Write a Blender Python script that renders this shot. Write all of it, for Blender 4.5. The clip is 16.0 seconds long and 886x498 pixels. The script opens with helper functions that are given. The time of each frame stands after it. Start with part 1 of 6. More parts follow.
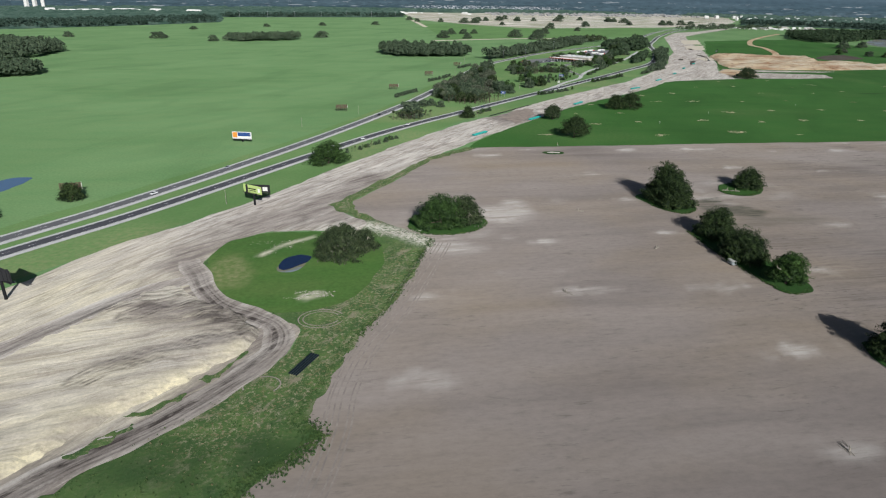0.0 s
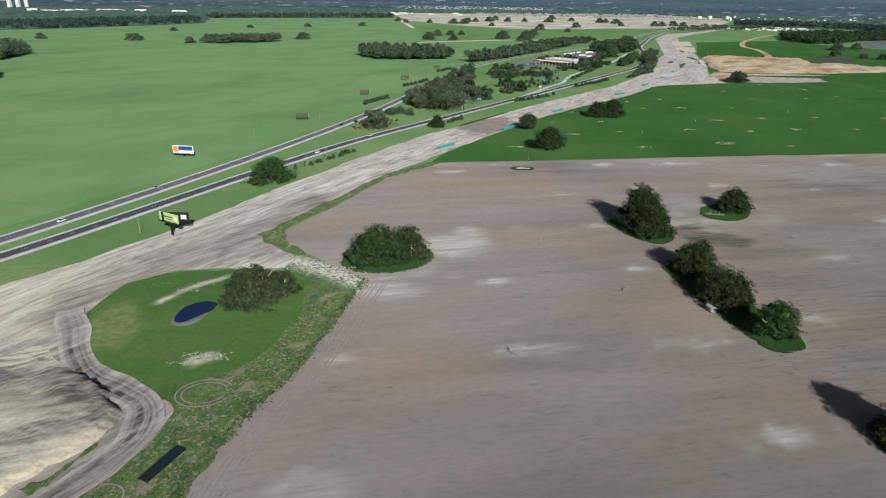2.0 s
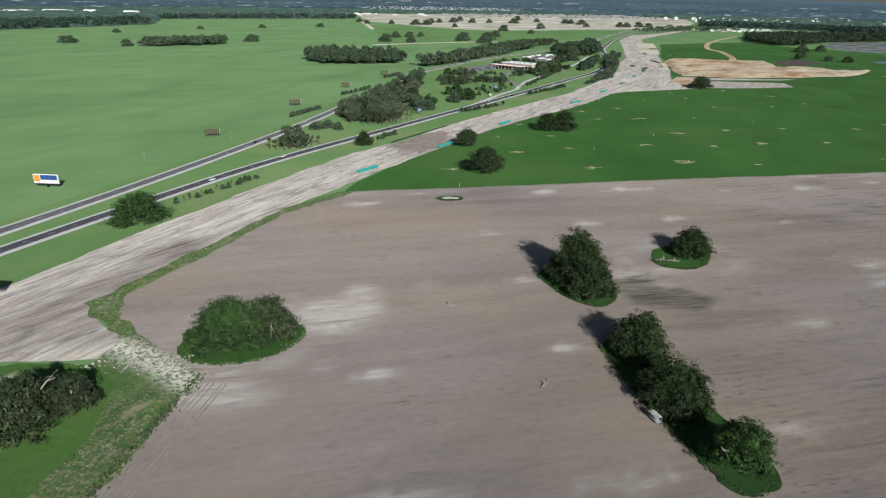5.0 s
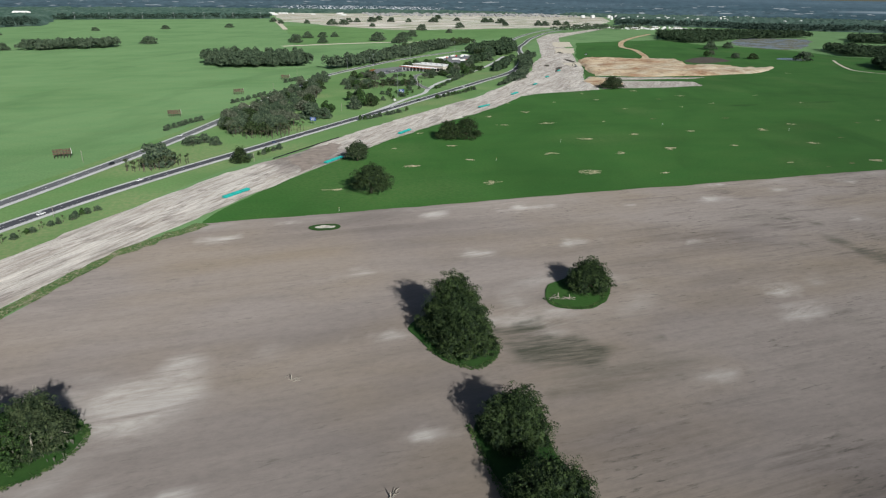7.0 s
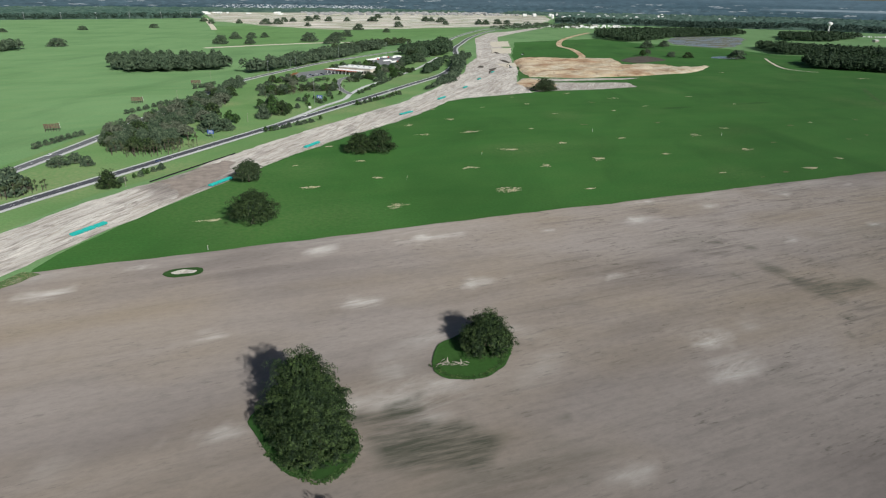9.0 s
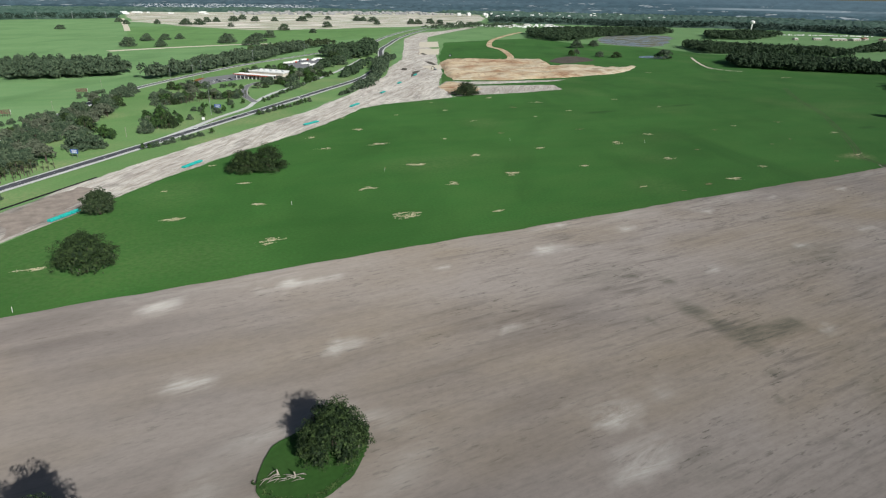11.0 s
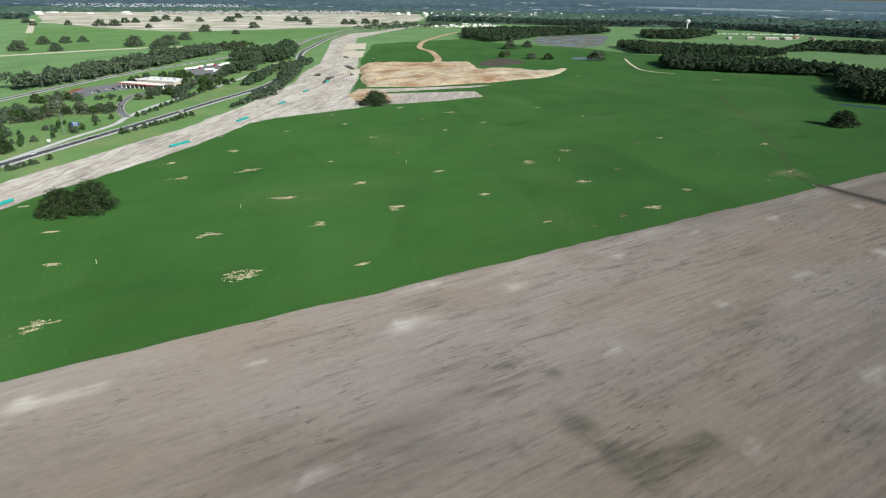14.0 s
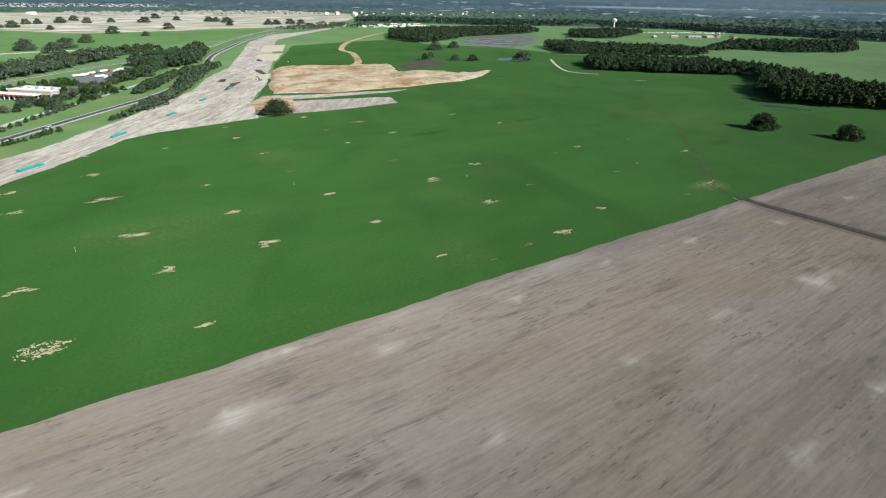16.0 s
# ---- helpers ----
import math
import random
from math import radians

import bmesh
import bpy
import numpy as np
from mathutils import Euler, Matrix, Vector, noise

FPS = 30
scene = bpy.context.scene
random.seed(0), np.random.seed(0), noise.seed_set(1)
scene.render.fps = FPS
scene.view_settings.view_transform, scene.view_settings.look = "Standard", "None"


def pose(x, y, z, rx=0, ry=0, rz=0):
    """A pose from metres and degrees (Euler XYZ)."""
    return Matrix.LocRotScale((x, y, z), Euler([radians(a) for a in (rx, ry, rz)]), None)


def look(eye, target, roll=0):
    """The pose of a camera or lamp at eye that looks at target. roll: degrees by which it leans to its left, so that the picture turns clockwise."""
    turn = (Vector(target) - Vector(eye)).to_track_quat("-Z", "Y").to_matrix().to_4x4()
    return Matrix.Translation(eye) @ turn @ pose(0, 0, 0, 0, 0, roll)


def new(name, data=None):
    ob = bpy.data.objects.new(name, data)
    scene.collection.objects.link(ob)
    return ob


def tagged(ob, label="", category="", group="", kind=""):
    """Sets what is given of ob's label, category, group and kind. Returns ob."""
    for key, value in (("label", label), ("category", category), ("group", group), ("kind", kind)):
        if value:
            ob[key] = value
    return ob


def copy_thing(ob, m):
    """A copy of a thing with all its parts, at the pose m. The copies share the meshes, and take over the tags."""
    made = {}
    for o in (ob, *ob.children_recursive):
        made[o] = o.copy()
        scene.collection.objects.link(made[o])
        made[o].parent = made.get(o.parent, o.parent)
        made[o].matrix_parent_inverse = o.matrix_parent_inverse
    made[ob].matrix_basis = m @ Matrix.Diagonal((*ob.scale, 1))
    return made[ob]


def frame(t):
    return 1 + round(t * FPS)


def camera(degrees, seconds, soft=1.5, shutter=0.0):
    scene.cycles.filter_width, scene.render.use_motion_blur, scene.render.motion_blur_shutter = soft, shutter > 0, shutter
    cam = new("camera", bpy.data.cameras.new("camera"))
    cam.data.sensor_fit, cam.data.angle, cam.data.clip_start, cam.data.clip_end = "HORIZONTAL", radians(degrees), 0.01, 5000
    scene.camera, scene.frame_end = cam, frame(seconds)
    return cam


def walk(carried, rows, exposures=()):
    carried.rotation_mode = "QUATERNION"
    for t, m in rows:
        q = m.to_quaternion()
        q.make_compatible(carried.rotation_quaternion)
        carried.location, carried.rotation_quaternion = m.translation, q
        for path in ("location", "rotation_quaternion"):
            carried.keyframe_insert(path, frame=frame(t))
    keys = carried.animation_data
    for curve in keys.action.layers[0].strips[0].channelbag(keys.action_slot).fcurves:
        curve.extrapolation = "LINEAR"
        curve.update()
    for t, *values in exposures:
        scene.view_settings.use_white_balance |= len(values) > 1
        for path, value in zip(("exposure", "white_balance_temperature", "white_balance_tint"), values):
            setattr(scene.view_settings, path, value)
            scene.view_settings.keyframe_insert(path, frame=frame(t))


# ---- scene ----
cam = camera(71.2, 16.0, soft=1.15)
METRES, EYE, TILT, LEAN, TURN = 481.92, 120.0, 0.0, 0.0, -7.5
ROWS = [
    (0.0, 0.0, 0.0, 0.0, 0.34, -22.48, -0.81),
    (0.5, 0.0121, 0.0254, 0.0003, 0.08, -22.45, -0.82),
    (1.0, 0.0277, 0.05, 0.0007, -0.14, -22.45, -0.81),
    (1.5, 0.0442, 0.0756, 0.0006, -0.14, -22.44, -0.83),
    (2.0, 0.0568, 0.1004, 0.0011, -0.06, -22.45, -0.8),
    (2.5, 0.0689, 0.126, 0.0013, -0.13, -22.44, -0.81),
    (3.0, 0.0812, 0.1514, 0.0014, -0.18, -22.43, -0.84),
    (5.5, 0.1542, 0.2793, 0.0013, -3.53, -22.38, -0.9),
    (6.0, 0.1728, 0.3046, 0.0012, -4.74, -22.38, -0.88),
    (6.5, 0.192, 0.3303, 0.0014, -6.72, -22.38, -0.86),
    (7.0, 0.2114, 0.3553, 0.0016, -8.98, -22.38, -0.86),
    (7.5, 0.2319, 0.3807, 0.0019, -10.48, -22.4, -0.88),
    (8.0, 0.2528, 0.4051, 0.0021, -11.24, -22.41, -0.85),
    (8.5, 0.2746, 0.4293, 0.0026, -12.25, -22.42, -0.87),
    (9.0, 0.2964, 0.4529, 0.0026, -13.59, -22.43, -0.85),
    (9.5, 0.3192, 0.4765, 0.0031, -15.22, -22.43, -0.84),
    (12.0, 0.4409, 0.5843, 0.0042, -20.31, -22.43, -0.93),
    (12.5, 0.4664, 0.6046, 0.0049, -21.04, -22.43, -0.93),
    (13.0, 0.4921, 0.6243, 0.0052, -22.06, -22.45, -0.91),
    (13.5, 0.5183, 0.644, 0.0056, -22.65, -22.46, -0.9),
    (14.0, 0.5445, 0.663, 0.0057, -23.33, -22.45, -0.9),
    (14.5, 0.5712, 0.6818, 0.0061, -23.96, -22.46, -0.91),
    (15.0, 0.5981, 0.7002, 0.0063, -24.85, -22.46, -0.92),
    (15.5, 0.6258, 0.7183, 0.0065, -26.07, -22.45, -0.93),
    (16.0, 0.6528, 0.7356, 0.0067, -28.83, -22.43, -0.9),
]
walk(cam, [(t, pose(0, 0, EYE, TILT, LEAN, TURN) @ pose(METRES * x, METRES * y, METRES * z, 90 + pitch, roll, yaw)) for t, x, y, z, yaw, pitch, roll in ROWS],
     [(0.0, -0.25, 6150, 9), (9.0, -0.12, 6200, 7), (16.0, 0.1, 6250, 5)])

# ---------------------------------------------------------------- light
SUN_EL, SUN_AZ = 27.0, 170.0
world = bpy.data.worlds.new("sky")
scene.world = world
world.use_nodes = True
wn = world.node_tree.nodes
sky = wn.new("ShaderNodeTexSky")
sky.sky_type, sky.sun_disc = "NISHITA", False
sky.sun_elevation, sky.sun_rotation = radians(SUN_EL), radians(SUN_AZ)
world.node_tree.links.new(sky.outputs[0], wn["Background"].inputs[0])
wn["Background"].inputs[1].default_value = 0.05
sun = new("sun", bpy.data.lights.new("sun", "SUN"))
sun.data.energy, sun.data.angle, sun.data.color = 5.0, radians(0.6), (1.0, 0.975, 0.93)
toward = Vector((math.sin(radians(SUN_AZ)) * math.cos(radians(SUN_EL)), math.cos(radians(SUN_AZ)) * math.cos(radians(SUN_EL)), math.sin(radians(SUN_EL))))
sun.matrix_world = look(toward * 300, (0, 0, 0))


# ---------------------------------------------------------------- node helpers
class Nodes:
    def __init__(self, name):
        self.m = bpy.data.materials.new(name)
        self.m.use_nodes = True
        self.t = self.m.node_tree
        self.b = self.t.nodes["Principled BSDF"]
        self.b.inputs["Specular IOR Level"].default_value = 0.2
        self.b.inputs["Diffuse Roughness"].default_value = 0.6

    def put(self, sock, v):
        if isinstance(v, bpy.types.NodeSocket):
            self.t.links.new(v, sock)
        elif isinstance(v, (tuple, list)):
            sock.default_value = (*v, 1.0) if len(v) == 3 and sock.type == "RGBA" else v
        else:
            sock.default_value = v

    def where(self, stretch=(1, 1, 1), turn=0.0):
        g = self.t.nodes.new("ShaderNodeNewGeometry")
        rot = self.t.nodes.new("ShaderNodeMapping")
        self.t.links.new(g.outputs["Position"], rot.inputs[0])
        rot.inputs["Rotation"].default_value = (0, 0, radians(-turn))
        mp = self.t.nodes.new("ShaderNodeMapping")
        self.t.links.new(rot.outputs[0], mp.inputs[0])
        mp.inputs["Scale"].default_value = stretch
        return mp.outputs[0]

    def noise(self, size, detail=3.0, stretch=(1, 1, 1), rough=0.55, turn=0.0, warp=0.0):
        n = self.t.nodes.new("ShaderNodeTexNoise")
        self.t.links.new(self.where(stretch, turn), n.inputs["Vector"])
        n.inputs["Scale"].default_value = 1.0 / size
        n.inputs["Detail"].default_value = detail
        n.inputs["Roughness"].default_value = rough
        n.inputs["Distortion"].default_value = warp
        return n.outputs[0]

    def ramp(self, fac, *stops):
        r = self.t.nodes.new("ShaderNodeValToRGB")
        self.put(r.inputs[0], fac)
        e = r.color_ramp.elements
        while len(e) < len(stops):
            e.new(0.5)
        for k, (p, c) in zip(e, stops):
            k.position = p
            k.color = (c, c, c, 1) if isinstance(c, (int, float)) else (*c, 1)
        return r.outputs[0]

    def mix(self, fac, a, b, mode="MIX"):
        x = self.t.nodes.new("ShaderNodeMix")
        x.data_type, x.blend_type = "RGBA", mode
        self.put(x.inputs[0], fac), self.put(x.inputs[6], a), self.put(x.inputs[7], b)
        return x.outputs[2]

    def math(self, op, a, b=0.0):
        x = self.t.nodes.new("ShaderNodeMath")
        x.operation, x.use_clamp = op, op in ("ADD", "SUBTRACT")
        self.put(x.inputs[0], a), self.put(x.inputs[1], b)
        return x.outputs[0]

    def attr(self, name):
        a = self.t.nodes.new("ShaderNodeAttribute")
        a.attribute_name = name
        return a.outputs["Fac"]

    def island(self):
        return self.t.nodes.new("ShaderNodeNewGeometry").outputs["Random Per Island"]

    def each(self):
        return self.t.nodes.new("ShaderNodeObjectInfo").outputs["Random"]

    def bump(self, h, dist, strength=1.0):
        b = self.t.nodes.new("ShaderNodeBump")
        b.inputs["Strength"].default_value, b.inputs["Distance"].default_value = strength, dist
        self.put(b.inputs["Height"], h)
        self.t.links.new(b.outputs[0], self.b.inputs["Normal"])

    def done(self, color, rough=0.9, metal=0.0):
        self.put(self.b.inputs["Base Color"], color)
        self.put(self.b.inputs["Roughness"], rough)
        self.put(self.b.inputs["Metallic"], metal)
        return self.m


def plain(name, c, rough=0.6, metal=0.0, vary=0.15, size=1.5):
    """A paint or metal with faint dirt at two scales."""
    n = Nodes(name)
    dark = tuple(v * (1 - vary) for v in c)
    col = n.mix(n.ramp(n.noise(size, 4), (0.35, 0.0), (0.7, 1.0)), c, dark)
    col = n.mix(n.ramp(n.noise(size * 0.15, 2), (0.4, 0.0), (0.8, 0.5)), col, dark)
    return n.done(col, rough, metal)


# ---------------------------------------------------------------- materials
def grass_material(name, low, high, dry, streak=0.0):
    n = Nodes(name)
    broad = n.ramp(n.noise(170, 4, (0.8, 1.4, 1), warp=0.8), (0.34, 0.0), (0.66, 1.0))
    mid = n.ramp(n.noise(24, 4, (0.6, 1.3, 1)), (0.3, 0.0), (0.72, 1.0))
    col = n.mix(broad, low, high)
    col = n.mix(n.math("MULTIPLY", mid, 0.4), col, dry)
    fine = n.ramp(n.noise(1.7, 3), (0.25, 0.82), (0.75, 1.1))
    col = n.mix(1.0, col, fine, "MULTIPLY")
    # darker bands paint the shading of shallow dips onto flat grass
    dip_shade = n.ramp(n.noise(95, 4, (0.45, 1.2, 1), turn=62, warp=0.7), (0.5, 0.0), (0.72, 0.55))
    col = n.mix(dip_shade, col, tuple(v * 0.72 for v in low))
    col = n.mix(n.attr("dry"), col, n.mix(n.ramp(n.noise(3.0, 3), (0.35, 0.0), (0.65, 1.0)), dry, (0.34, 0.29, 0.17)))
    col = n.mix(n.attr("dark"), col, tuple(v * 0.45 for v in low))
    col = n.mix(n.attr("pale"), col, (0.6, 0.55, 0.44))
    n.bump(n.noise(0.9, 3), 0.08, 0.35)
    return n.done(col, 0.95)


# pasture blue is raised: haze over the distance sits in its colour
PASTURE = grass_material("pasture grass", (0.11, 0.212, 0.08), (0.148, 0.26, 0.108), (0.19, 0.268, 0.115))
MEADOW = grass_material("mown meadow grass", (0.031, 0.098, 0.018), (0.044, 0.128, 0.026), (0.066, 0.134, 0.032))
VERGE = grass_material("verge grass", (0.094, 0.195, 0.06), (0.122, 0.23, 0.078), (0.165, 0.235, 0.09))
LUSH = grass_material("lush hollow grass", (0.04, 0.108, 0.022), (0.066, 0.14, 0.03), (0.13, 0.165, 0.055))
# darker copy of the grass: shade under the oaks is put into its colour
ISLAND = grass_material("island grass with tree shade in colour", (0.017, 0.055, 0.011), (0.032, 0.085, 0.016), (0.055, 0.095, 0.028))


def weeds_material():
    n = Nodes("weedy rough grass")
    base = n.mix(n.ramp(n.noise(9, 4), (0.3, 0.0), (0.7, 1.0)), (0.045, 0.09, 0.03), (0.09, 0.15, 0.045))
    tuft = n.ramp(n.noise(1.1, 5, rough=0.75), (0.5, 0.0), (0.62, 0.9))
    brown = n.mix(n.ramp(n.noise(2.6, 3), (0.4, 0.0), (0.6, 1.0)), (0.19, 0.16, 0.085), (0.33, 0.3, 0.2))
    col = n.mix(n.math("MULTIPLY", tuft, n.attr("dry")), base, brown)
    bare = n.ramp(n.noise(7, 6, (0.6, 1, 1), turn=50, rough=0.72, warp=0.5), (0.54, 0.0), (0.66, 0.75))
    col = n.mix(n.math("MULTIPLY", bare, n.attr("dry")), col, (0.27, 0.23, 0.17))
    col = n.mix(n.attr("dark"), col, (0.035, 0.07, 0.022))
    col = n.mix(n.math("MULTIPLY", n.attr("pale"), n.ramp(n.noise(1.7, 4, rough=0.7), (0.4, 0.15), (0.55, 1.0))), col, (0.58, 0.54, 0.47))
    n.bump(n.noise(1.1, 4), 0.35, 0.8)
    return n.done(col, 0.95)


def soil_material():
    n = Nodes("harrowed bare soil")
    broad = n.noise(150, 4, (0.5, 1, 1), warp=0.9)
    col = n.mix(n.ramp(broad, (0.38, 0.0), (0.62, 1.0)), (0.168, 0.142, 0.128), (0.285, 0.245, 0.219))
    warm = n.ramp(n.noise(80, 3, (0.6, 1, 1)), (0.44, 0.0), (0.66, 0.9))
    col = n.mix(warm, col, (0.255, 0.206, 0.156))
    long = n.ramp(n.noise(18, 5, (0.16, 1, 1), turn=2, rough=0.55, warp=0.5), (0.36, 0.0), (0.68, 1.0))
    col = n.mix(n.math("MULTIPLY", long, 0.45), col, (0.33, 0.283, 0.25))
    coarse = n.attr("coarse")
    thin = n.ramp(n.noise(4.5, 5, (0.12, 1, 1), turn=2, rough=0.68, warp=0.5), (0.52, 0.0), (0.68, 1.0))
    where_thin = n.ramp(n.noise(75, 4, rough=0.6), (0.4, 0.15), (0.62, 0.95))
    col = n.mix(n.math("MULTIPLY", n.math("MULTIPLY", thin, where_thin), n.math("ADD", coarse, 0.25)), col, (0.13, 0.112, 0.098))
    fleck = n.ramp(n.noise(1.8, 5, (0.22, 1, 1), turn=2, rough=0.7), (0.56, 0.0), (0.66, 1.0))
    where_fleck = n.ramp(n.noise(38, 4, rough=0.6), (0.46, 0.1), (0.62, 0.95))
    col = n.mix(n.math("MULTIPLY", n.math("MULTIPLY", fleck, where_fleck), n.math("ADD", coarse, 0.5)), col, (0.1, 0.09, 0.075))
    rows = n.ramp(n.noise(1.7, 3, (0.06, 1, 1), turn=2, warp=0.3), (0.35, 0.88), (0.65, 1.08))
    col = n.mix(n.math("ADD", n.math("MULTIPLY", coarse, 0.8), 0.15), col, n.mix(1.0, col, rows, "MULTIPLY"))
    crumb = n.ramp(n.noise(2.2, 5, (0.5, 1, 1), rough=0.75), (0.34, 0.9), (0.5, 1.0), (0.7, 1.08))
    col = n.mix(1.0, col, crumb, "MULTIPLY")
    grainy = n.ramp(n.noise(7, 6, (0.2, 1, 1), turn=4, rough=0.72, warp=0.6), (0.34, 0.0), (0.62, 1.15))
    col = n.mix(n.math("MULTIPLY", n.attr("pale"), grainy), col, (0.56, 0.52, 0.475))
    col = n.mix(n.math("MULTIPLY", n.attr("dark"), n.ramp(n.noise(5, 5, (0.12, 1, 1), turn=-3, rough=0.68), (0.36, 0.15), (0.58, 1.0))), col, (0.075, 0.075, 0.055))
    n.bump(n.noise(1.6, 3, (0.07, 1, 1), turn=2), 0.08, 0.3)
    return n.done(col, 0.95)


def sand_material(name, lay):
    n = Nodes(name)
    along = n.noise(8, 5, (0.06, 1, 1), turn=lay, rough=0.62, warp=0.2)
    col = n.mix(n.ramp(along, (0.36, 0.0), (0.62, 1.0)), (0.41, 0.368, 0.328), (0.63, 0.585, 0.525))
    col = n.mix(n.ramp(n.noise(34, 4, (0.5, 1, 1), turn=lay), (0.44, 0.0), (0.64, 0.45)), col, (0.4, 0.35, 0.305))
    col = n.mix(n.ramp(n.noise(2.8, 5, (0.08, 1, 1), turn=lay + 2, rough=0.68, warp=0.4), (0.53, 0.0), (0.64, 0.75)), col, (0.21, 0.178, 0.155))
    col = n.mix(n.ramp(n.noise(9, 3, (0.2, 1, 1), turn=lay - 2), (0.6, 0.0), (0.75, 0.7)), col, (0.7, 0.66, 0.6))
    clod = n.ramp(n.noise(3.4, 6, (0.22, 1, 1), turn=lay - 4, rough=0.74, warp=0.8), (0.53, 0.0), (0.62, 0.85))
    col = n.mix(n.math("MULTIPLY", clod, n.ramp(n.noise(30, 4, (0.4, 1, 1), turn=lay, rough=0.6), (0.38, 0.1), (0.58, 1.0))), col, (0.2, 0.168, 0.148))
    yel = n.mix(n.ramp(n.noise(9, 6, (0.2, 1, 1), turn=lay + 8, rough=0.7, warp=0.4), (0.4, 0.0), (0.6, 1.0)), (0.5, 0.45, 0.36), (0.7, 0.63, 0.45))
    col = n.mix(n.attr("yellow"), col, yel)
    furrow = n.ramp(n.noise(3.6, 6, (0.09, 1, 1), turn=lay + 14, rough=0.7, warp=0.6), (0.5, 0.0), (0.62, 0.8))
    col = n.mix(n.math("MULTIPLY", furrow, n.ramp(n.noise(26, 3, (0.5, 1, 1), turn=lay), (0.38, 0.1), (0.62, 1.0))), col, (0.31, 0.265, 0.22))
    col = n.mix(1.0, col, n.ramp(n.noise(1.5, 5, (0.07, 1, 1), turn=lay + 6, rough=0.7, warp=0.5), (0.36, 0.8), (0.5, 1.0), (0.64, 1.12)), "MULTIPLY")
    gry = n.mix(n.ramp(n.noise(5, 5, (0.2, 1, 1), turn=lay - 8, rough=0.65), (0.35, 0.0), (0.65, 1.0)), (0.15, 0.125, 0.112), (0.32, 0.28, 0.25))
    col = n.mix(n.math("MULTIPLY", n.attr("grey"), n.ramp(n.noise(4, 5, (0.12, 1, 1), turn=lay - 8, rough=0.68, warp=0.5), (0.36, 0.4), (0.58, 1.05))), col, gry)
    col = n.mix(n.math("MULTIPLY", n.attr("dark"), n.ramp(n.noise(3, 5, (0.3, 1, 1), turn=lay - 8, rough=0.7), (0.36, 0.2), (0.56, 1.0))), col, (0.055, 0.045, 0.04))
    speck = n.ramp(n.noise(1.0, 4, rough=0.7), (0.3, 0.82), (0.7, 1.1))
    col = n.mix(1.0, col, speck, "MULTIPLY")
    n.bump(n.noise(2.0, 4), 0.25, 0.6)
    return n.done(col, 0.92)


def clay_material():
    n = Nodes("orange clay pit floor")
    col = n.mix(n.ramp(n.noise(38, 6, (0.5, 1, 1), turn=20, rough=0.7, warp=0.5), (0.42, 0.0), (0.58, 1.0)), (0.33, 0.19, 0.105), (0.52, 0.4, 0.26))
    col = n.mix(n.ramp(n.noise(11, 6, (0.3, 1, 1), turn=-30, rough=0.74), (0.48, 0.0), (0.6, 0.8)), col, (0.6, 0.5, 0.36))
    col = n.mix(n.ramp(n.noise(8, 6, (0.4, 1, 1), turn=60, rough=0.74), (0.55, 0.0), (0.66, 0.8)), col, (0.21, 0.135, 0.085))
    col = n.mix(n.attr("grey"), col, n.mix(n.ramp(n.noise(12, 6, (0.4, 1, 1), turn=-20, rough=0.74), (0.44, 0.0), (0.58, 1.0)), (0.6, 0.54, 0.42), (0.4, 0.31, 0.2)))
    n.bump(n.noise(6, 5, rough=0.65), 3.0, 1.0)
    return n.done(col, 0.92)


def asphalt_material(name, c):
    n = Nodes(name)
    col = n.mix(n.ramp(n.noise(14, 4), (0.3, 0.0), (0.7, 1.0)), c, tuple(v * 1.25 for v in c))
    col = n.mix(n.ramp(n.noise(0.5, 2), (0.3, 0.0), (0.7, 0.35)), col, tuple(v * 0.7 for v in c))
    return n.done(col, 0.85)


def leaf_material(name, dark, light, size=3.0):
    n = Nodes(name)
    f = n.mix(0.72, n.island(), n.ramp(n.noise(size, 5, rough=0.72), (0.4, 0.0), (0.6, 1.0)))
    col = n.mix(n.ramp(f, (0.3, 0.0), (0.98, 1.0)), dark, light)
    col = n.mix(n.math("MULTIPLY", n.each(), 0.35), col, tuple(0.5 * a + 0.5 * b for a, b in zip(dark, (0.05, 0.085, 0.035))))
    return n.done(col, 0.7)


def water_material(name, c):
    n = Nodes(name)
    n.bump(n.noise(1.2, 3), 0.05, 0.25)
    n.b.inputs["Specular IOR Level"].default_value = 0.3
    return n.done(n.mix(n.noise(15, 3), c, tuple(v * 1.4 for v in c)), 0.12)


def marsh_material():
    n = Nodes("marsh of water and dead reeds")
    k = n.ramp(n.noise(30, 5, (0.5, 1, 1), rough=0.65), (0.46, 0.0), (0.54, 1.0))
    col = n.mix(k, (0.16, 0.19, 0.22), n.mix(n.noise(12, 3), (0.13, 0.15, 0.07), (0.16, 0.13, 0.11)))
    return n.done(col, n.ramp(k, (0.0, 0.3), (1.0, 0.95)))


def site_material():
    n = Nodes("cleared building land")
    col = n.mix(n.ramp(n.noise(90, 5, (0.35, 1, 1)), (0.38, 0.0), (0.62, 1.0)), (0.46, 0.39, 0.34), (0.68, 0.63, 0.57))
    col = n.mix(n.ramp(n.noise(35, 3, (0.2, 1, 1)), (0.46, 0.0), (0.56, 0.85)), col, (0.17, 0.21, 0.11))
    col = n.mix(n.ramp(n.noise(160, 4, (0.12, 1, 1), turn=12, rough=0.65), (0.54, 0.0), (0.6, 0.6)), col, (0.3, 0.27, 0.21))
    return n.done(col, 0.95)


